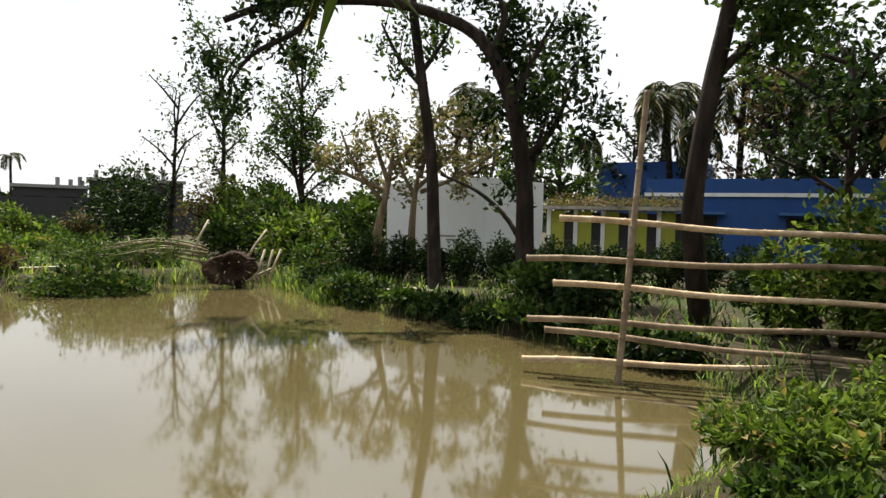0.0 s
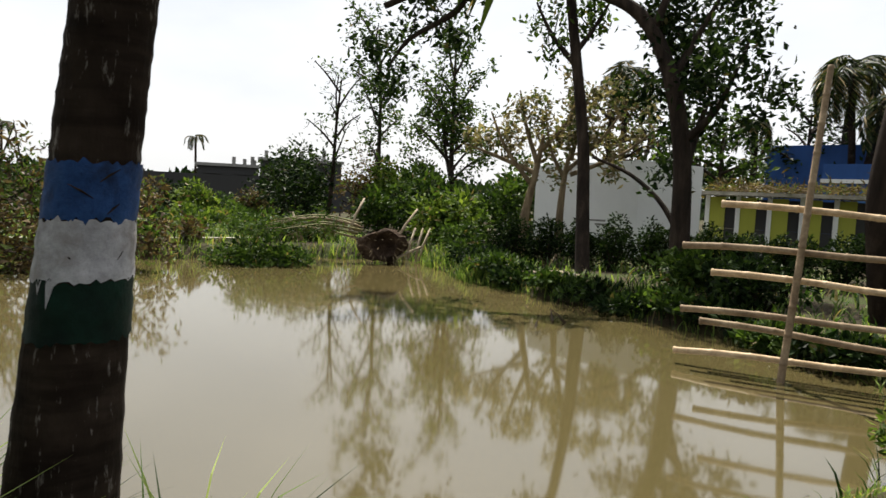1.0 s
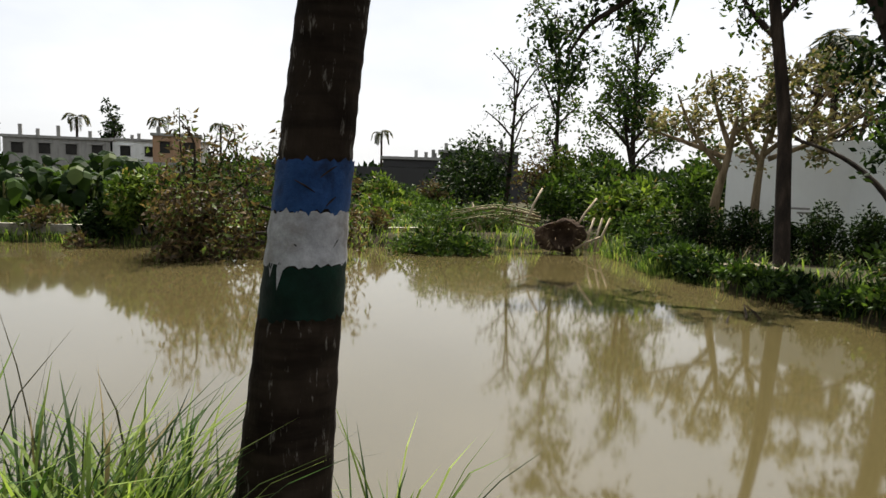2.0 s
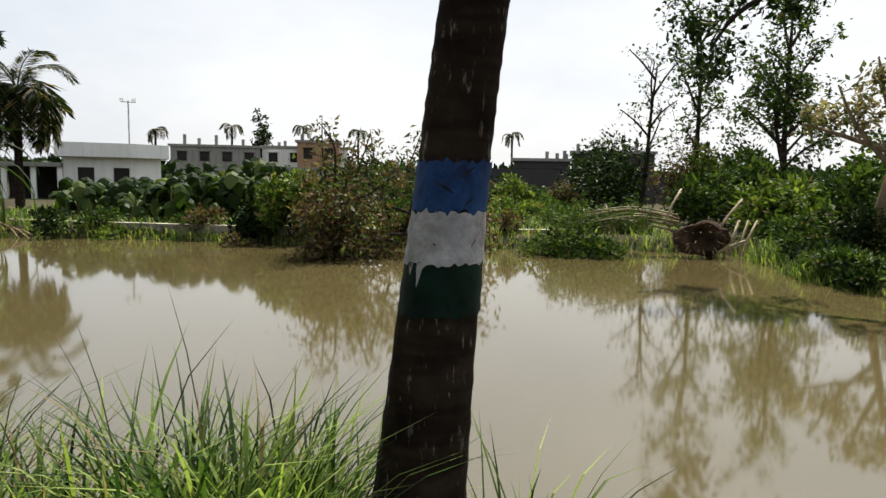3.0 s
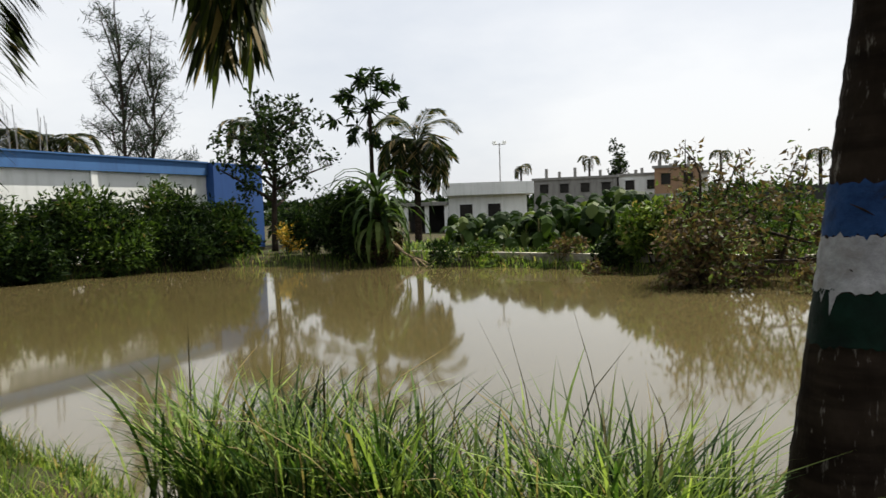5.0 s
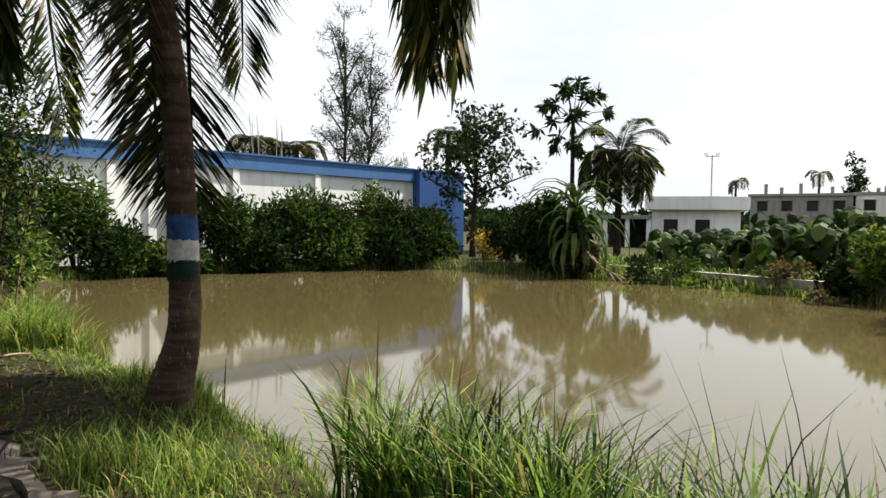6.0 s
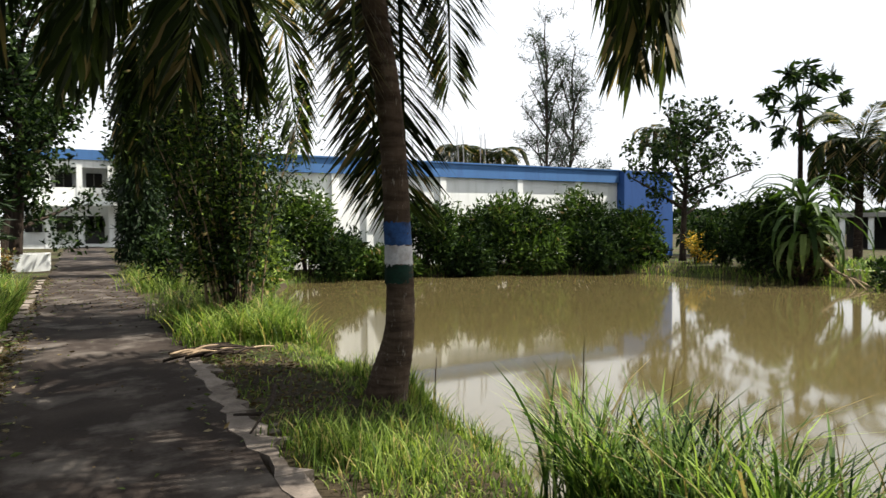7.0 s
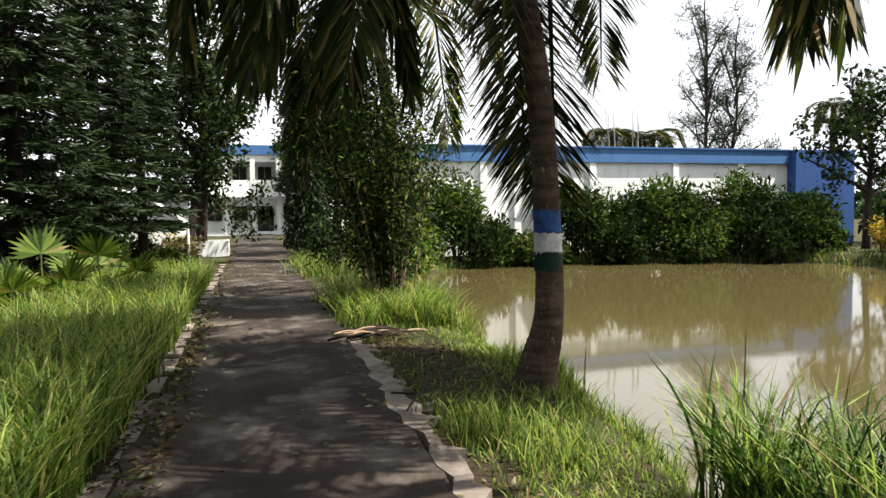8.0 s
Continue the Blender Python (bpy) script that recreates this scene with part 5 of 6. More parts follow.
shrub("bush", 20.4, 13.2, 0.75, 0.95, 1.5, 2000, 0.16, M_LEAF_BROWN, "dry skirt of dead leaves at the water", 174)
roots = thing("exposed_roots", pose(0, 0, 0), "pale exposed roots running down to the water", "roots")
for k in range(3):
    b = Build()
    b.tube(curve_points([(20.4 + 0.1 * k, 12.9, 0.6), (20.3, 12.3 - 0.1 * k, 0.12 - 0.06 * k), (20.2, 11.8 - 0.2 * k, -0.1 - 0.05 * k), (19.95, 11.4 - 0.3 * k, -0.42)], 4), [0.045 - 0.0025 * i for i in range(13)], 6)
    part("root", b.mesh("root", M_BARK_PALE, smooth=True), roots)
auto_tree("tree", 22.8, 20.3, 6.0, 2.4, 3400, 0.23, M_LEAF_DARK, M_BARK_DARK, "leafy tree at the corner of the blue building", 175, 0.16, (-0.3, -0.3), 0.35, 11, 0.62)
shrub("flowering_bush", 21.7, 18.7, 0.85, 0.9, 1.3, 1700, 0.12, M_FLOWER, "bush covered with yellow flowers", 176, "bush")
shrub("bush", 24.5, 17.0, 1.3, 1.3, 1.6, 1600, 0.2, M_LEAF, "green bush behind the far bank", 177)
shrub("bush", 28.0, 22.5, 2.0, 2.0, 2.8, 1800, 0.25, M_LEAF_DARK, "dark bushes beside the blue building", 178)

# fan palm with torn leaves and a drooping coconut palm
g = ground_at(30.1, 19.7)
fan = thing("fan_palm", pose(30.1, 19.7, g), "slender palm with torn ragged leaves", "palm tree")
part("trunk", trunk_mesh([(0, 0, -0.2), (0.02, 0, 3.0), (0, 0, 7.3)], [0.14, 0.12, 0.1], M_BARK, seed=3, sides=10), fan)
rng = np.random.default_rng(31)
for k in range(22):
    a, lift = 2.4 * k, radians(80 - 7.0 * k)
    tip = Vector((math.cos(a) * math.cos(lift), math.sin(a) * math.cos(lift), math.sin(lift)))
    e = Vector((0, 0, 7.2)) + tip * (1.35 + 0.7 * rng.random())
    b = Build()
    b.tube([(0, 0, 7.1), Vector((0, 0, 7.2)).lerp(e, 0.6) + Vector((0, 0, 0.08)), e], [0.03, 0.022, 0.015], 5)
    m = 34
    way = np.array([tuple(tip)] * m) * 0.45 + scatter_dirs(rng, m, -0.9) * 0.8
    b.leaves(np.array([tuple(e)] * m) + rng.normal(0, 0.08, (m, 3)), way, 0.62 * (0.6 + 0.6 * rng.random(m)), 0.3, rng=rng)
    part("leaf", b.mesh("leaf", M_LEAF_DARK), fan)
rng = np.random.default_rng(32)
coconut_palm(29.6, 16.7, [(29.6, 16.7, -0.2), (29.65, 16.7, 2.5), (29.6, 16.6, 4.9)], [0.2, 0.16, 0.14],
             [(int(rng.choice([5, 6])), 17 * j + rng.random() * 12, rng.normal(6, 14), 0.95) for j in range(26)] + [(2, 100, 45, 0.9), (2, 250, 50, 0.9), (2, 160, 30, 0.95), (2, 330, 35, 0.95), (2, 20, 25, 0.95)], "coconut palm with a full drooping crown", None, 33)
rng = np.random.default_rng(34)
coconut_palm(27.3, 26.3, [(27.3, 26.3, -0.2), (27.4, 26.3, 3), (27.5, 26.3, 6.6)], [0.18, 0.14, 0.12],
             [(int(rng.choice([5, 6])), 36 * j, rng.normal(5, 10), 0.6) for j in range(10)], "coconut palm behind the blue building", None, 35)
coconut_palm(20.4, 35.0, [(20.4, 35.0, -0.2), (20.4, 35.0, 2.5), (20.4, 35.0, 6.1)], [0.18, 0.16, 0.14],
             [(int(rng.choice([5, 6])), 24 * j, rng.normal(5, 8), 0.8) for j in range(15)], "low palm behind the long building", None, 36)
coconut_palm(22.6, 34.2, [(22.6, 34.2, -0.2), (22.6, 34.2, 2.5), (22.6, 34.2, 5.9)], [0.18, 0.16, 0.14],
             [(int(rng.choice([5, 6])), 24 * j, rng.normal(5, 8), 0.8) for j in range(15)], "low palm behind the long building", None, 37)
for k, (x, y, h) in enumerate([(23.2, 30.5, 12.0), (24.6, 30.0, 10.5)]):
    auto_tree("casuarina", x, y, h, 1.5, 5200, 0.34, M_NEEDLE, M_BARK_DARK, "tall thin feathery casuarina tree", 181 + k, 0.13, (0.2, 0), 0.2, 18, 0.5, "casuarinas", "tree", 0.1, 0.4)

# bushes in front of the long building
rng = np.random.default_rng(41)
for k, (x, y, h) in enumerate([(5.6, 22.8, 2.6), (7.0, 22.9, 3.2), (8.0, 22.6, 2.1), (9.4, 22.7, 0.95), (11.6, 22.8, 2.5), (12.7, 22.5, 2.8), (14.0, 22.2, 2.6), (15.2, 22.0, 3.0), (16.4, 21.6, 2.7), (17.6, 21.0, 2.9), (18.8, 20.4, 2.6), (19.8, 19.6, 2.1), (20.3, 20.0, 1.3), (10.3, 22.9, 1.0), (13.3, 21.8, 1.7), (16.0, 21.0, 1.8), (18.2, 19.8, 1.6)]):
    # every second bush takes the brighter leaf colour in place of sunlit leaves
    shrub("bush", x, y + 0.35, 1.3, 1.0, h * (0.98 + 0.3 * rng.random()), 3200, 0.23, M_LEAF if k % 2 else M_LEAF_DARK, "dense dark green bush in front of the white wall", 190 + k, group="bushes along the white wall", lumps=15, width=0.34, ragged=0.22)

# weeds along the low wall of the far bank
rng = np.random.default_rng(701)
for k in range(18):
    t = rng.random() * (len(cap_line) - 1)
    i = int(t)
    x = cap_line[i][0] + (cap_line[i + 1][0] - cap_line[i][0]) * (t - i) + rng.normal(-0.3, 0.5)
    y = cap_line[i][1] + (cap_line[i + 1][1] - cap_line[i][1]) * (t - i)
    shrub("weed", x, y, 0.5 + 0.3 * rng.random(), 0.6, 0.4 + 0.5 * rng.random(), 420, 0.15, (M_LEAF, M_LEAF_DARK, M_LEAF_LIGHT, M_LEAF_BROWN)[k % 4], "ragged weeds beside the low concrete edging", 710 + k, "weed", "weeds on the far bank", lumps=7)


# ---- left of the path and along it ----
def tier_pine(x, y, h, r, seed, label):
    """A conifer with level tiers of feathery branches."""
    rng = np.random.default_rng(seed)
    g = ground_at(x, y)
    ob = thing("tier_pine", pose(x, y, g), label, "tree", "pines beside the path")
    b = Build()
    b.tube([(0, 0, -0.2), (0.03, 0, h * 0.5), (0, 0, h)], [0.16, 0.11, 0.03], 9)
    pos, way = [], []
    z, k = 1.5, 0
    while z < h - 0.2:
        reach = r * (1 - (z / h) ** 1.3) + 0.15
        for j in range(6):
            a = 1.047 * j + 0.5 * k + rng.normal(0, 0.12)
            d = Vector((math.cos(a), math.sin(a), 0))
            rr = reach * (0.8 + 0.35 * rng.random())
            p0, p1, p2 = Vector((0, 0, z)), Vector((0, 0, z - 0.05)) + d * rr * 0.5, Vector((0, 0, z - 0.05 - 0.1 * rng.random())) + d * rr
            b.tube([p0, p1, p2], [0.025, 0.016, 0.006], 5)
            side = Vector((-d.y, d.x, 0))
            m = int(175 * rr / r) + 35
            for q in range(m):
                t = 0.12 + 0.88 * rng.random()
                p = p0.lerp(p2, t) + side * rng.normal(0, 0.13 * (0.4 + t)) + Vector((0, 0, rng.normal(0, 0.04)))
                pos.append(p)
                way.append(d * 0.7 + side * rng.normal(0, 0.7) + Vector((0, 0, rng.normal(-0.12, 0.25))))
        z += 0.36 + 0.06 * rng.random()
        k += 1
    part("trunk", b.mesh("trunk", M_BARK_DARK), ob)
    n = len(pos)
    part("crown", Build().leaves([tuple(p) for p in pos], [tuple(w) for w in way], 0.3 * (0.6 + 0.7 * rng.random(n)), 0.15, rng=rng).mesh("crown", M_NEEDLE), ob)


tier_pine(-4.7, 15.2, 11.0, 2.0, 301, "tall dark tiered pine beside the path")
tier_pine(-3.9, 18.6, 10.0, 1.7, 302, "tall dark tiered pine beside the path")
tier_pine(-3.3, 21.5, 9.5, 1.5, 303, "tall dark tiered pine beside the path")
tier_pine(-6.8, 18.5, 12.0, 2.1, 304, "tall dark tiered pine beside the path")
tier_pine(-6.6, 13.6, 11.0, 2.0, 305, "tall dark tiered pine beside the path")
auto_tree("tree", -2.3, 30.4, 9.5, 2.7, 11000, 0.24, M_LEAF_DARK, M_BARK_DARK, "broad tree growing in a concrete planter", 311, 0.27, (0.4, 0), 0.18, 16, 0.85)
auto_tree("tree", -3.4, 38.0, 11.0, 3.4, 3000, 0.3, M_LEAF_DARK, M_BARK_DARK, "tall tree over the path", 312, 0.25, (1.6, 0), 0.4, 12, 0.8)
auto_tree("tree", -9.5, 27.0, 12.0, 4.0, 3600, 0.32, M_LEAF_DARK, M_BARK_DARK, "tall dark tree behind the pines", 313, 0.25, (0, 0), 0.25, 12, 0.9)
auto_tree("tree", -11.0, 18.0, 12.0, 4.0, 3600, 0.32, M_LEAF_DARK, M_BARK_DARK, "tall dark tree behind the pines", 314, 0.25, (0, 0), 0.2, 12, 0.9)
# added trees out of view that hold back sky light from behind
for k, (x, y) in enumerate([(-9.0, 8.0), (-8.0, 1.0), (-9.5, -7.0), (-7.0, -14.0), (-14.0, 3.0)]):
    auto_tree("tree", x, y, 11.0 + k, 3.8, 2600, 0.34, M_LEAF_DARK, M_BARK_DARK, "unseen tall dark tree added behind the camera to block sky light", 315 + k, 0.25, (0, 0), 0.2, 12, 1.0, "trees behind the path")
for k, (x, y, r, h) in enumerate([(-5.6, 25.5, 1.5, 2.3), (-8.2, 23.5, 1.8, 2.6), (-6.4, 20.5, 1.2, 1.7), (-9.6, 19.0, 1.8, 2.6), (-8.4, 15.5, 1.5, 2.0), (-5.0, 13.0, 0.9, 1.1)]):
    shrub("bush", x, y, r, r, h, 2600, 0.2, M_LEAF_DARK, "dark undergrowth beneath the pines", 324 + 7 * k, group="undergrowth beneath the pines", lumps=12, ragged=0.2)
# columnar mast tree
rng = np.random.default_rng(321)
mast_tree = thing("mast_tree", pose(1.65, 23.5, -0.05), "narrow dark drooping mast tree beside the path", "tree")
part("trunk", Build().tube([(0, 0, -0.2), (0.03, 0, 2.5), (0, 0, 5.4)], [0.15, 0.11, 0.03], 8).mesh("trunk", M_BARK_DARK), mast_tree)
n = 9500
zz = 0.6 + 5.2 * rng.random(n)
aa, rr = rng.random(n) * 6.283, np.sqrt(rng.random(n)) * (0.88 - 0.08 * zz)
pos = np.stack([np.cos(aa) * rr, np.sin(aa) * rr, zz], 1)
part("crown", Build().leaves(pos, scatter_dirs(rng, n, -1.6), 0.24 * (0.6 + 0.7 * rng.random(n)), 0.24, rng=rng).mesh("crown", M_NEEDLE), mast_tree)
shrub("bush", 1.9, 26.0, 0.9, 1.2, 1.2, 900, 0.16, M_LEAF_LIGHT, "sunlit low bush beside the path", 322)

# leafy clump with slender canes between path and pond
rng = np.random.default_rng(331)
clump = thing("cane_clump", pose(1.95, 11.0, -0.1), "tall clump of slender canes with small leaves", "shrub")
cs = []
for k in range(42):
    a = rng.random() * 6.283
    s = Vector((math.cos(a) * 0.45 * rng.random(), math.sin(a) * 0.35 * rng.random(), -0.1))
    out = 0.25 + 1.1 * rng.random()
    e = Vector((math.cos(a) * out, math.sin(a) * out, 2.6 + 1.7 * rng.random()))
    mid = s.lerp(e, 0.5) - Vector((math.cos(a), math.sin(a), 0)) * 0.15
    pts = curve_points([s, mid, e], 4)
    part("cane", Build().tube(pts, [0.018 - 0.0016 * i for i in range(9)], 5).mesh("cane", M_BAMBOO_OLD if k % 2 else M_BARK_DARK), clump)
    cs += [tuple(p) for p in pts[3:]]
c = np.array(cs)
n = 13000
pos = c[rng.integers(0, len(c), n)] + rng.normal(0, 0.17, (n, 3))
part("foliage", Build().leaves(pos, scatter_dirs(rng, n, -0.35), 0.1 * (0.6 + 0.8 * rng.random(n)), 0.34, rng=rng).mesh("foliage", M_LEAF_DARK), clump)
n = 5000
pos = c[rng.integers(0, len(c), n)] + rng.normal(0, 0.2, (n, 3))
# lighter leaf colour puts sunlit specks into the clump and the bush behind
part("lit_leaves", Build().leaves(pos, scatter_dirs(rng, n, -0.2), 0.085 * (0.6 + 0.8 * rng.random(n)), 0.4, rng=rng).mesh("lit_leaves", M_LEAF_LIGHT), clump, "leaves in a lighter, sunlit tone")
shrub("bush", 2.7, 13.3, 0.9, 1.0, 2.3, 2600, 0.12, M_LEAF_LIGHT, "green bush in a sunlit tone behind the cane clump", 332)
shrub("bush", 3.0, 16.5, 1.0, 1.2, 2.6, 2000, 0.15, M_LEAF_LIGHT, "light green bush on the near bank", 333)
shrub("bush", 2.2, 19.0, 0.9, 1.2, 2.2, 1600, 0.15, M_LEAF_DARK, "dark bush beside the path", 334)
shrub("bush", 4.6, 20.0, 1.0, 1.2, 2.6, 2000, 0.16, M_LEAF, "green bush at the pond corner", 335)

# hidden trees added to cast bars of shade on path and facade
for k, (x, y, h, r) in enumerate([(3.3, 28.0, 7.0, 2.0), (3.2, 36.0, 8.0, 2.3), (4.6, 46.0, 9.0, 2.6), (5.2, 56.5, 9.5, 2.8), (3.9, 58.0, 8.5, 1.9)]):
    auto_tree("tree", x, y, h, r, 4200, 0.24, M_LEAF_DARK, M_BARK_DARK, "dark leafy tree behind the clump, added to shade path and building", 336 + k, 0.2, (0, 0), 0.28, 12, 0.7, "trees along the path")

# planter, fan palm, crotons, fallen pole left of the path
planter = thing("planter", pose(-2.3, 30.3, -0.06), "low square concrete planter round a tree", "planter")
for x0, y0, x1, y1 in ((-1.0, -0.9, 1.2, -0.75), (-1.0, 0.75, 1.2, 0.9), (-1.0, -0.747, -0.85, 0.747), (1.05, -0.747, 1.2, 0.747)):
    part("side", Build().box(x0, y0, -0.1, x1, y1, 0.62, bevel=0.02).mesh("side", M_WHITE_WALL), planter)
part("soil", Build().box(-0.84, -0.74, -0.1, 1.04, 0.74, 0.5).mesh("soil", M_SOIL), planter)


def low_fan_palm(x, y, seed, size):
    rng = np.random.default_rng(seed)
    ob = thing("fan_palm", pose(x, y, ground_at(x, y)), "young fan palm with pleated round leaves", "palm", "young fan palms")
    for k in range(9):
        a, lift = 2.4 * k, 0.35 + 0.9 * rng.random()
        d = Vector((math.cos(a) * math.cos(lift), math.sin(a) * math.cos(lift), math.sin(lift)))
        e = d * size * (0.7 + 0.5 * rng.random())
        b = Build()
        b.tube([(0, 0, 0), e * 0.5 + Vector((0, 0, 0.05)), e], [0.014, 0.011, 0.008], 5)
        side = d.cross(Vector((0, 0, 1))).normalized()
        up = side.cross(d)
        for j in range(17):
            t = (j - 8) / 8 * 1.7
            w = d * math.cos(t) + side * math.sin(t) + up * (0.15 - 0.2 * abs(math.sin(t)))
            p, q = e, e + w * size * 0.48 * (0.85 + 0.2 * rng.random())
            s = (d * -math.sin(t) + side * math.cos(t)) * size * 0.035
            m = e.lerp(q, 0.6)
            b.add([p, m + s, q, m - s], [(0, 1, 2, 3)])
        part("leaf", b.mesh("leaf", M_LEAF_LIGHT), ob)


low_fan_palm(-2.7, 12.6, 341, 1.0)
low_fan_palm(-3.5, 12.2, 342, 1.1)
low_fan_palm(-4.2, 11.6, 343, 1.0)
for k, (x, y, h, mat, lab) in enumerate([(-3.2, 24.5, 1.3, M_LEAF_BROWN, "reddish croton bush"), (-2.6, 26.5, 1.0, M_LEAF_BROWN, "reddish croton bush"), (-3.6, 22.5, 1.0, M_LEAF_DARK, "dark low bush under the pines"), (-2.6, 22.0, 0.7, M_LEAF, "low bush beside the path"),
                                         (-4.6, 20.0, 1.2, M_LEAF_DARK, "dark low bush under the pines"), (-5.5, 16.5, 1.2, M_LEAF_DARK, "dark low bush under the pines"), (-2.8, 27.6, 1.1, M_FLOWER, "yellow croton bush"), (-5.6, 11.2, 1.3, M_LEAF, "green weeds under the pines"), (-4.4, 9.0, 0.9, M_LEAF, "green weeds under the pines")]):
    shrub("bush", x, y, 0.7, 0.7, h, 900, 0.14, mat, lab + " beside the path", 351 + k, lumps=9)
solid("fallen_pole", Build().tube([(-5.2, 25.2, 2.75), (-3.6, 25.8, 2.2), (-2.4, 26.1, 1.3)], [0.09, 0.09, 0.085], 8).tube([(-2.42, 26.1, 1.35), (-2.4, 26.1, -0.1)], [0.05, 0.05], 6).tube([(-5.2, 25.2, 2.75), (-5.2, 25.2, -0.1)], [0.05, 0.05], 6).mesh("fallen_pole", M_WHITE_WALL), "white slanting pole on two short props", "pole")
side_house = thing("building", pose(-7.0, 36.0, 0), "low white outbuilding behind the pines", "building")
part("wall", Build().box(0, 0, -0.2, 3.5, 4.0, 2.5).mesh("wall", M_WHITE_WALL), side_house)
part("roof", Build().box(-0.3, -0.3, 2.503, 3.8, 4.3, 2.65).mesh("roof", M_GREY_WALL), side_house)
tall_house = thing("building", pose(-30.0, 50.0, 0), "tall pale blue building behind the trees", "building")
part("wall", Build().box(0, 0, -0.2, 14, 8, 13.0).mesh("wall", M_WHITE_WALL), tall_house)
part("roof_band", Build().box(-0.3, -0.3, 13.003, 14.3, 8.3, 14.0).mesh("roof_band", M_BLUE_WALL), tall_house)

# ---- grass ----
rng = np.random.default_rng(401)


def patch(n, x0, x1, y0, y1, min_d=None):
    p = np.stack([x0 + (x1 - x0) * rng.random(n), y0 + (y1 - y0) * rng.random(n)], 1)
    if min_d is not None:
        p = p[pond_distance(p[:, 0], p[:, 1]) > min_d]
    return p


def tufts(n, per, x0, x1, y0, y1, r):
    c = np.stack([x0 + (x1 - x0) * rng.random(n), y0 + (y1 - y0) * rng.random(n)], 1)
    return (c[:, None, :] + rng.normal(0, r, (n, per, 2))).reshape(-1, 2)


def grass(name, spots, h, mat, label, seed, **k):
    solid(name, grass_mesh(name, spots, h, mat, seed, **k), label, "grass", kind="stuff")


def thinned(p):
    """Leaves bare patches in the grass, most of all beside the path under the palm."""
    keep = 0.62 + 0.5 * np.sin(p[:, 0] * 4.1 + 1.3 * np.sin(p[:, 1] * 2.3)) * np.sin(p[:, 1] * 3.3 + p[:, 0])
    keep = np.where((p[:, 0] < 2.0) & (p[:, 1] > 5.3) & (p[:, 1] < 9.2), keep * 0.18, keep)
    return p[rng.random(len(p)) < keep]


grass("tall_grass", np.concatenate([tufts(70, 62, 2.1, 2.9, 0.45, 3.2, 0.07), tufts(4, 25, 2.35, 2.7, -0.4, -0.25, 0.06), patch(800, 2.0, 2.95, 0.3, 3.3)]), 0.95, M_GRASS_TALL, "tall green grass on the pond bank", 402, lean=0.62, width=0.0082, segs=5)
grass("seed_stalks", patch(75, 2.15, 2.9, 0.3, 3.2), 1.3, M_SEED, "dark seed stalks above the tall grass", 403, lean=0.28, width=0.0065, segs=4)
grass("short_grass", np.concatenate([thinned(patch(24000, 1.05, 3.3, 1.2, 9.5, -0.15)), patch(5000, 1.05, 3.2, -6, 1.2, -0.1)]), 0.11, M_GRASS, "short grass between path and pond", 404, lean=0.7, width=0.006)
grass("bank_grass", np.concatenate([tufts(26, 60, 2.45, 3.1, 4.3, 7.0, 0.12), tufts(20, 60, 1.2, 2.0, 4.0, 5.2, 0.16)]), 0.3, M_GRASS, "grass tufts at the foot of the palm", 405, lean=0.6, width=0.005)
grass("verge_grass", np.concatenate([patch(12000, -3.2, -1.27, 1.2, 8.5), patch(9000, -3.4, -1.22, 8.5, 18.0), tufts(60, 55, -3.0, -1.4, 1.5, 9.0, 0.1)]), 0.72, M_GRASS, "tall fresh grass on the verge of the path", 406, lean=0.6, width=0.0085, segs=5)
grass("verge_stalks", patch(900, -3.2, -1.35, 1.8, 14.0), 1.1, M_GRASS, "pale thin flowering grass stalks on the verge", 412, lean=0.3, width=0.003)
grass("clump_grass", np.concatenate([tufts(50, 60, 1.05, 2.9, 9.3, 11.8, 0.12), tufts(40, 40, 1.1, 2.4, 12, 24, 0.2)]), 0.62, M_GRASS, "arching grass round the cane clump", 407, lean=0.8, width=0.008, segs=4)
grass("left_grass", patch(7000, -9, -2.9, 2, 20), 0.6, M_GRASS_TALL, "rank grass under the pines", 408, lean=0.5, width=0.012)
far_spots = []
for (ax, ay), (bx, by) in zip(POND[8:19], POND[9:20]):
    m = int(math.hypot(bx - ax, by - ay) * 260)
    t = rng.random(m)
    p = np.stack([ax + (bx - ax) * t, ay + (by - ay) * t], 1) + rng.normal(0, 0.45, (m, 2))
    far_spots.append(p[pond_distance(p[:, 0], p[:, 1]) > 0.05])
grass("far_bank_grass", np.concatenate(far_spots), 0.38, M_GRASS, "grass along the far bank", 409, lean=0.6, width=0.014)
right_spots = []
for (ax, ay), (bx, by) in zip(POND[18:], POND[19:] + POND[:1]):
    m = int(math.hypot(bx - ax, by - ay) * 260)
    t = rng.random(m)
    p = np.stack([ax + (bx - ax) * t, ay + (by - ay) * t], 1) + rng.normal(0, 0.5, (m, 2))
    right_spots.append(p[pond_distance(p[:, 0], p[:, 1]) > 0.0])
grass("right_bank_grass", np.concatenate(right_spots + [tufts(30, 40, 11.5, 13.6, -8.6, -7.9, 0.15)]), 0.36, M_GRASS_TALL, "grass along the right bank", 410, lean=0.6, width=0.01)
field = np.concatenate([patch(16000, 19.5, 34, -9, 16, 0.3), patch(1800, 3, 16, -16, -8.5, 0.2)])
grass("field_grass", field, 0.34, M_GRASS_TALL, "rough grass on the field and under the trees", 411, lean=0.7, width=0.02)

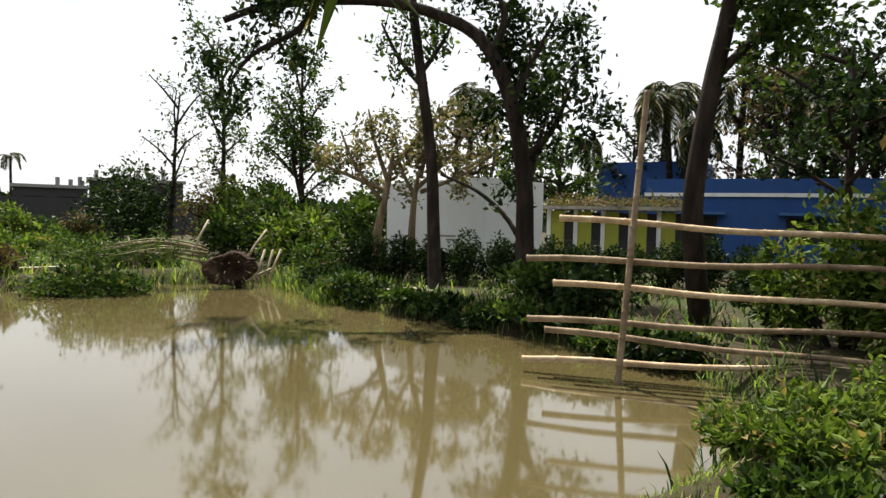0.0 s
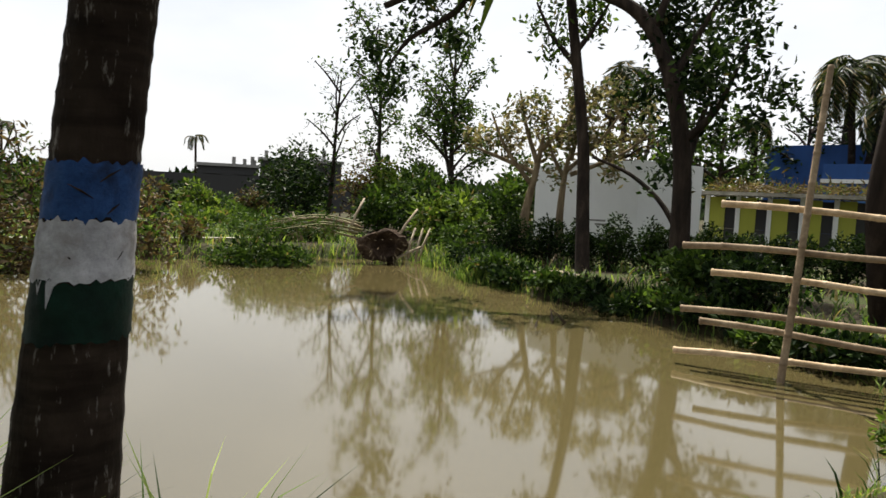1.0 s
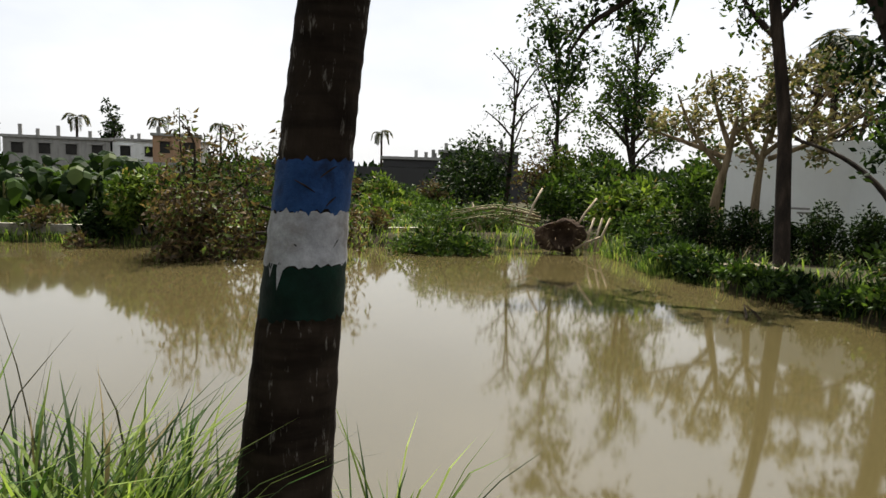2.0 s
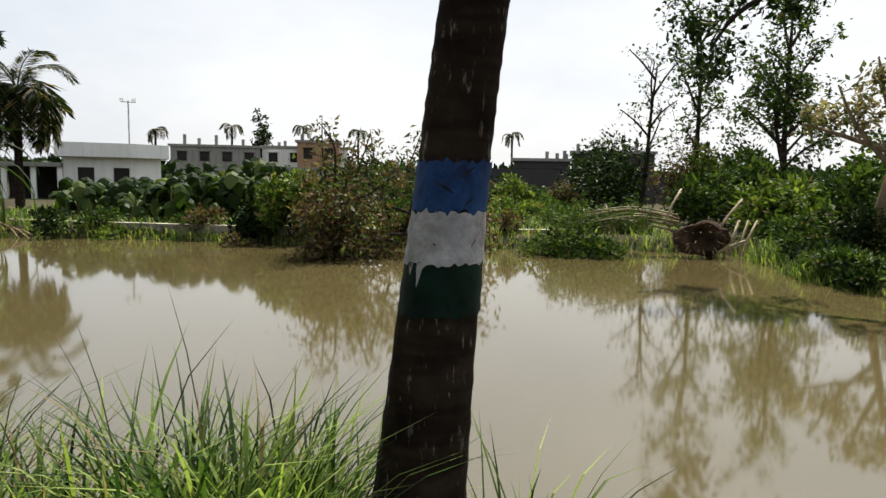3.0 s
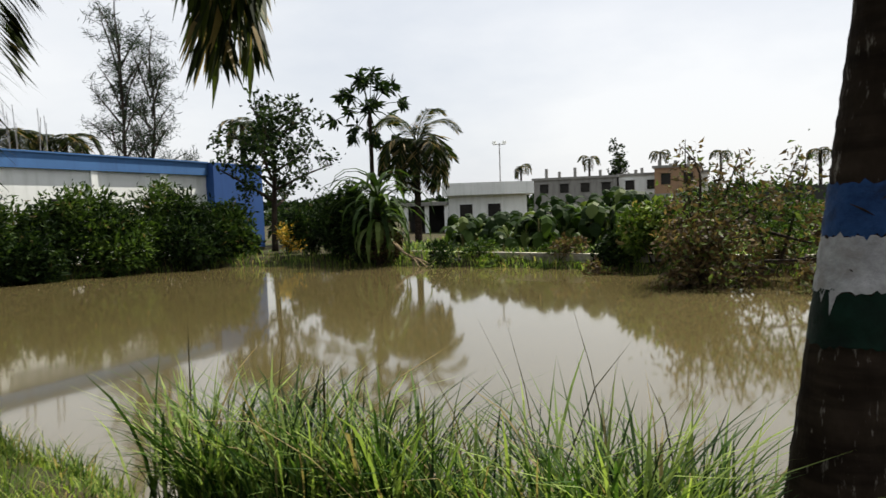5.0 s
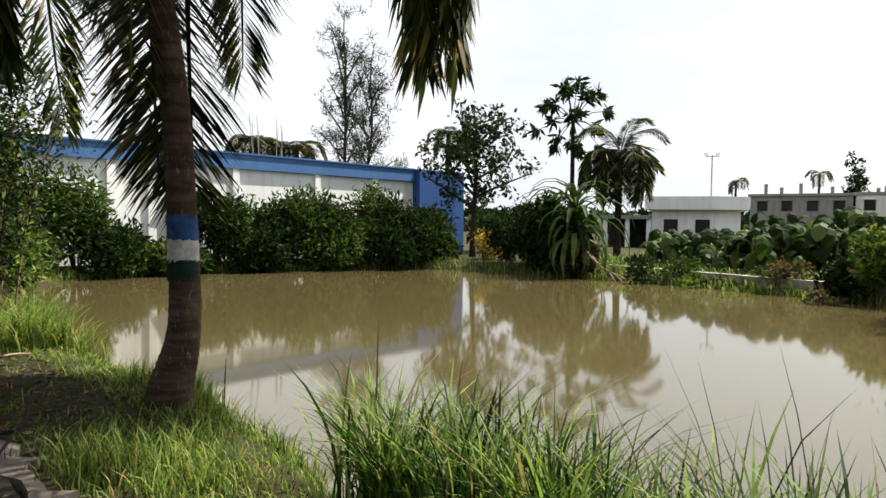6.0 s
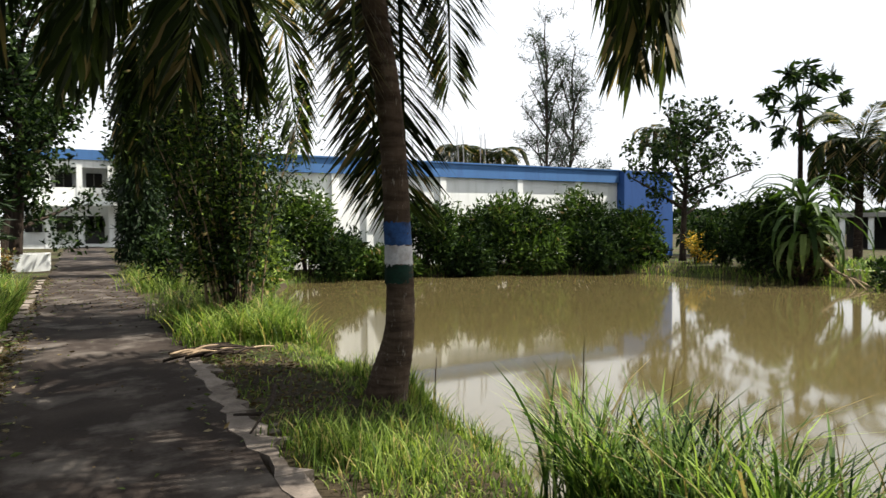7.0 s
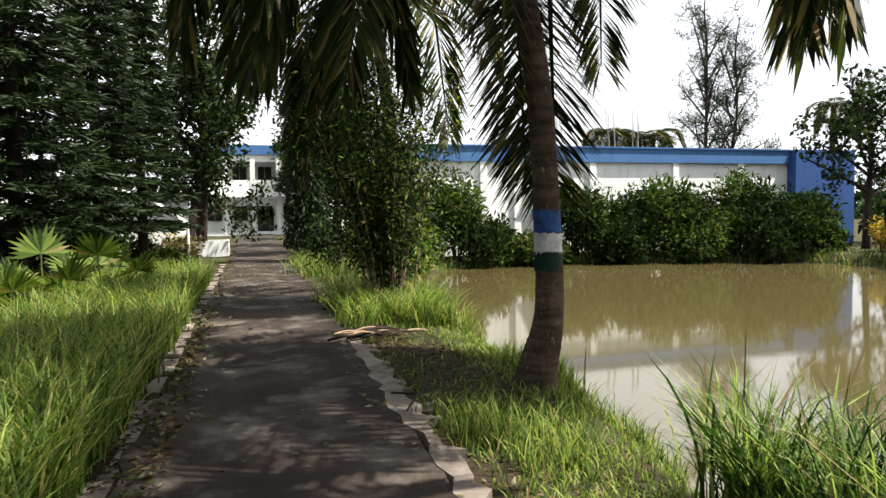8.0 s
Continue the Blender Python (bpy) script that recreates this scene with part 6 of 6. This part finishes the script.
# ---- distance ----
def far_wall(x0, y0, x1, y1, h, mat, label):
    p, q = Vector((x0, y0, 0)), Vector((x1, y1, 0))
    u = (q - p).normalized()
    nrm = Vector((-u.y, u.x, 0)) * 0.12
    v = [p - nrm, q - nrm, q + nrm, p + nrm]
    me = Build().add([(w.x, w.y, -0.3) for w in v] + [(w.x, w.y, h) for w in v], [(0, 1, 5, 4), (1, 2, 6, 5), (2, 3, 7, 6), (3, 0, 4, 7), (4, 5, 6, 7)]).mesh("boundary_wall", mat)
    solid("boundary_wall", me, label, "wall", kind="structure")


far_wall(46, 12.5, 48, 4, 2.2, M_GREY_WALL, "long bare grey boundary wall")
far_wall(48, 4, 50, -22, 2.4, M_DARK_WALL, "long mouldy dark boundary wall")


def far_house(x, y, w, d, h, mat, label, heading, floors=1, seed=0):
    rng = np.random.default_rng(seed)
    ob = thing("house", pose(x, y, 0, 0, 0, heading), label, "house")
    part("wall", Build().box(0, 0, -0.2, w, d, h).mesh("wall", mat), ob)
    part("roof", Build().box(-0.2, -0.2, h + 0.003, w + 0.2, d + 0.2, h + 0.25).mesh("roof", M_GREY_WALL), ob)
    fh = h / floors
    n = max(2, int(w // 2.2))
    for f in range(floors):
        for k in range(n):
            x0 = (k + 0.3) * w / n
            win = part("window", Build().box(x0, -0.06, f * fh + fh * 0.35, x0 + w / n * 0.42, -0.003, f * fh + fh * 0.78).mesh("window", M_ROOM), ob)
            part("sill", Build().box(x0 - 0.1, -0.2, f * fh + fh * 0.8, x0 + w / n * 0.42 + 0.1, -0.003, f * fh + fh * 0.84).mesh("sill", mat), win)
    for k in range(4):
        xx = rng.random() * (w - 0.4)
        part("roof_post", Build().box(xx, 0.2, h + 0.253, xx + 0.3, 0.5, h + 0.6 + 0.7 * rng.random()).mesh("roof_post", M_GREY_WALL), ob)


# the white flat house behind the field
wh = thing("house", pose(41.5, 23.2, 0, 0, 0, -68), "low white house with a flat overhanging roof", "house")


def prism(ring, z0, z1):
    n = len(ring)
    return Build().add([(x, y, z0) for x, y in ring] + [(x, y, z1) for x, y in ring], [(i, (i + 1) % n, n + (i + 1) % n, n + i) for i in range(n)] + [tuple(range(n - 1, -1, -1)), tuple(range(n, 2 * n))])


part("wall", prism([(2.2, 0), (6.0, 0), (7.8, 1.0), (7.8, 6), (2.2, 6)], -0.2, 2.55).mesh("wall", M_WHITE_WALL), wh)
part("roof", prism([(1.8, -0.6), (6.2, -0.6), (8.3, 0.6), (8.3, 6.4), (1.8, 6.4)], 2.553, 3.42).mesh("roof", M_WHITE_WALL), wh, "thick white roof parapet")
part("porch_roof", Build().box(-1.2, -0.5, 1.9, 2.15, 5, 2.15).mesh("porch_roof", M_GREY_WALL), wh)
for x in (-1.0, 0.5, 1.9):
    part("post", Build().box(x, -0.3, -0.2, x + 0.28, 0, 1.897).mesh("post", M_WHITE_WALL), wh)
part("porch_back", Build().box(-1.0, 2.5, -0.2, 2.15, 2.6, 1.897).mesh("porch_back", M_ROOM), wh, "back of the porch, painted dark for its shade")
for x in (3.0, 5.0):
    part("window", Build().box(x, -0.04, 1.0, x + 0.9, -0.003, 1.9).mesh("window", M_ROOM), wh)
far_house(71, 24.5, 9, 7, 4.5, M_GREY_WALL, "grey two-storey house in the distance", -82, 2, 1)
far_house(73, 15.5, 9, 7, 4.6, M_WHITE_WALL, "white two-storey house in the distance", -84, 2, 2)
far_house(70, 11.3, 4.3, 6, 5.1, M_ORANGE_WALL, "orange house in the distance", -86, 2, 3)
far_house(59, -9.5, 5, 6, 3.3, M_DARK_WALL, "dark unfinished house in the distance", -100, 1, 4)
far_house(58.0, -14.5, 7, 6, 4.0, M_DARK_WALL, "dark unfinished house in the distance", -104, 1, 5)
mast = thing("light_mast", pose(48.0, 19.4, 0), "thin steel mast with two floodlights", "mast")
part("pole", Build().tube([(0, 0, -0.2), (0, 0, 6.6)], [0.06, 0.045], 7).mesh("pole", M_METAL), mast)
part("crossbar", Build().tube([(-0.15, 0.45, 6.5), (0.15, -0.45, 6.5)], [0.03, 0.03], 6).mesh("crossbar", M_METAL), mast)
for s in (-1, 1):
    part("floodlight", Build().box(-0.12 - 0.12 * s, 0.36 * s - 0.14, 6.52, 0.12 - 0.12 * s, 0.36 * s + 0.14, 6.75, bevel=0.03).mesh("floodlight", M_WHITE_WALL), mast)
for k, (x, y, z, s) in enumerate([(86, 22, 7.6, 0.9), (92, 14, 8.2, 0.9), (82, 30, 6.8, 0.9), (88, -14, 7.5, 0.9), (84, 6, 7.2, 0.8), (62, -3.0, 5.4, 0.7)]):
    rng2 = np.random.default_rng(500 + k)
    coconut_palm(x, y, [(x, y, -0.2), (x, y, z * 0.5), (x + 0.2, y, z)], [0.18, 0.15, 0.12], [(int(rng2.choice([5, 6, 5])), 40 * j, rng2.normal(10, 12), s * 0.7) for j in range(9)], "distant coconut palm over the roofs", None, 510 + k, "distant palms")
auto_tree("mast_tree", 88, 18.5, 8.8, 0.9, 1500, 0.4, M_LEAF_DARK, M_BARK_DARK, "distant dark narrow tree over the roofs", 520, 0.2, (0, 0), 0.2, 12, 0.5)

# far woods all round the horizon
rng = np.random.default_rng(530)
b = Build()
for k in range(520):
    a = rng.random() * 6.283
    r = 95 + 60 * rng.random()
    cx, cy = 10 + math.cos(a) * r, 5 + math.sin(a) * r
    east = math.cos(a) > 0.55
    h = (2.6 if east else 6.0) + (1.2 if east else 4.0) * rng.random()
    m = 90
    d = scatter_dirs(rng, m, 0.2)
    pos = np.array([cx, cy, h * 0.5]) + d * np.array([4.2, 4.2, h * 0.5]) * (0.6 + 0.45 * rng.random((m, 1)))
    b.leaves(pos, d + scatter_dirs(rng, m) * 0.8, 1.5 * (0.6 + 0.7 * rng.random(m)), 0.6, rng=rng)
solid("far_woods", b.mesh("far_woods", M_LEAF_DARK), "distant dark woods round the horizon", "trees", kind="stuff")


# ---- litter and small things ----
rng = np.random.default_rng(601)


def litter(name, spots, size, mat, label, seed, lift=0.012):
    r = np.random.default_rng(seed)
    n = len(spots)
    on_path = (spots[:, 0] > path_left(spots[:, 1])) & (spots[:, 0] < path_right(spots[:, 1]))
    z = np.where(on_path, 0.0, ground_z(spots[:, 0], spots[:, 1])) + lift
    way = np.concatenate([r.normal(size=(n, 2)), r.normal(0, 0.12, (n, 1))], 1)
    solid(name, Build().leaves(np.concatenate([spots, z[:, None]], 1), way, size * (0.5 + r.random(n)), 0.4, fold=0.06, rng=r).mesh(name, mat), label, "leaf litter", kind="stuff")


litter("leaf_litter", np.concatenate([patch(3400, -1.42, -0.85, 2.0, 12.0), patch(90, -0.8, 0.8, 3.0, 14.0), patch(650, -1.0, 1.1, 14.0, 24.0), patch(1300, 0.95, 2.1, 5.2, 9.3), patch(700, -1.4, -0.8, 12.0, 24.0)]), 0.055, M_LEAF_BROWN, "dead leaves scattered along the path edges", 602)
litter("fresh_litter", np.concatenate([patch(260, -1.2, -0.6, 2.0, 12.0), patch(160, 0.6, 1.4, 3.0, 9.0)]), 0.06, M_LEAF_DRY, "torn leaf scraps on the path", 603, 0.02)
# broken concrete along the path
for k in range(46):
    sx = -1 if k % 3 else 1
    x = -1.2 - 0.14 * rng.random() if sx < 0 else 1.08 + 0.1 * rng.random()
    y = 3.0 + 12 * rng.random()
    s = 0.03 + 0.05 * rng.random()
    bm = bmesh.new()
    bmesh.ops.create_icosphere(bm, subdivisions=1, radius=s)
    for v in bm.verts:
        v.co = Vector((v.co.x * (1 + 0.3 * rng.normal()), v.co.y * (1.2 + 0.3 * rng.normal()), v.co.z * 0.6))
    me = bpy.data.meshes.new("stone")
    bm.to_mesh(me)
    bm.free()
    me.materials.append(M_PATH_EDGE)
    solid("stone", me, "broken lump of pale concrete at the path edge", "stone", pose(x, y, ground_at(x, y) + s * 0.25, 0, 0, 360 * rng.random()), "stones along the path")
# heap of dry frond stalks beside the path
heap = thing("stalk_heap", pose(1.15, 8.5, 0.0), "heap of dry broken palm stalks beside the path", "debris")
for k in range(24):
    a = rng.normal(0.15, 0.35)
    ln = 0.1 + 0.22 * rng.random()
    p = Vector((rng.normal(0, 0.27), rng.normal(0, 0.16), 0.02 + 0.07 * rng.random()))
    d = Vector((math.cos(a), math.sin(a), rng.normal(0, 0.06))) * ln
    part("stalk", Build().tube(curve_points([p - d, p + Vector((0, 0, 0.03)), p + d], 3), [0.02, 0.019, 0.017, 0.015, 0.013, 0.01, 0.008], 6).mesh("stalk", (M_BARK_DARK, M_BAMBOO_OLD, M_BARK_DARK)[k % 3], smooth=True), heap)
log = Build().tube(curve_points([(0.86, 5.2, 0.03), (1.05, 5.55, 0.07), (1.2, 5.9, 0.05), (1.3, 6.2, 0.12)], 4), [0.008 + 0.0013 * i for i in range(13)], 7)
log.tube([(1.05, 5.55, 0.06), (0.85, 5.75, 0.03)], [0.02, 0.01], 5)
solid("broken_branch", log.mesh("broken_branch", M_BARK_DARK, smooth=True), "crooked broken branch lying on the path edge", "branch")
for k, (x, y, h, lx) in enumerate([(3.35, 6.95, 0.42, 0.06), (2.98, 7.1, 0.3, -0.2), (3.2, 7.35, 0.5, 0.02)]):
    solid("twig", Build().tube(curve_points([(x, y, -0.7), (x + lx * 0.3, y, -0.2), (x + lx, y + 0.05, h - 0.4)], 4), [0.012 - 0.001 * i for i in range(9)], 5).mesh("twig", M_BARK_DARK), "thin bare twig standing in the water", "twig", None, "twigs in the water")
for k, (p, q) in enumerate([((8.2, -6.7, -0.38), (9.0, -7.3, -0.36)), ((8.1, -6.9, -0.42), (8.35, -6.75, -0.2)), ((8.0, -6.2, -0.42), (8.2, -6.4, -0.33))]):
    solid("twig", Build().tube([p, Vector(p).lerp(Vector(q), 0.5) + Vector((0, 0, 0.03)), q], [0.02, 0.016, 0.008], 5).mesh("twig", M_BARK_DARK), "dark twig floating on the pond", "twig", None, "twigs in the water")
solid("bamboo_pole", Build().tube([(2.2, -6.85, -0.1), (1.2, -7.2, 0.02), (0.6, -7.5, 0.05)], [0.05, 0.05, 0.045], 8).mesh("bamboo_pole", M_BAMBOO), "short pale bamboo pole lying on the bank", "bamboo pole")
solid("branch", Build().tube([(11.6, -8.6, -0.05), (10.9, -9.0, 0.05), (10.4, -9.2, 0.02)], [0.05, 0.05, 0.04], 7).mesh("branch", M_DEAD_WOOD), "pale dead branch lying on the bank", "branch")
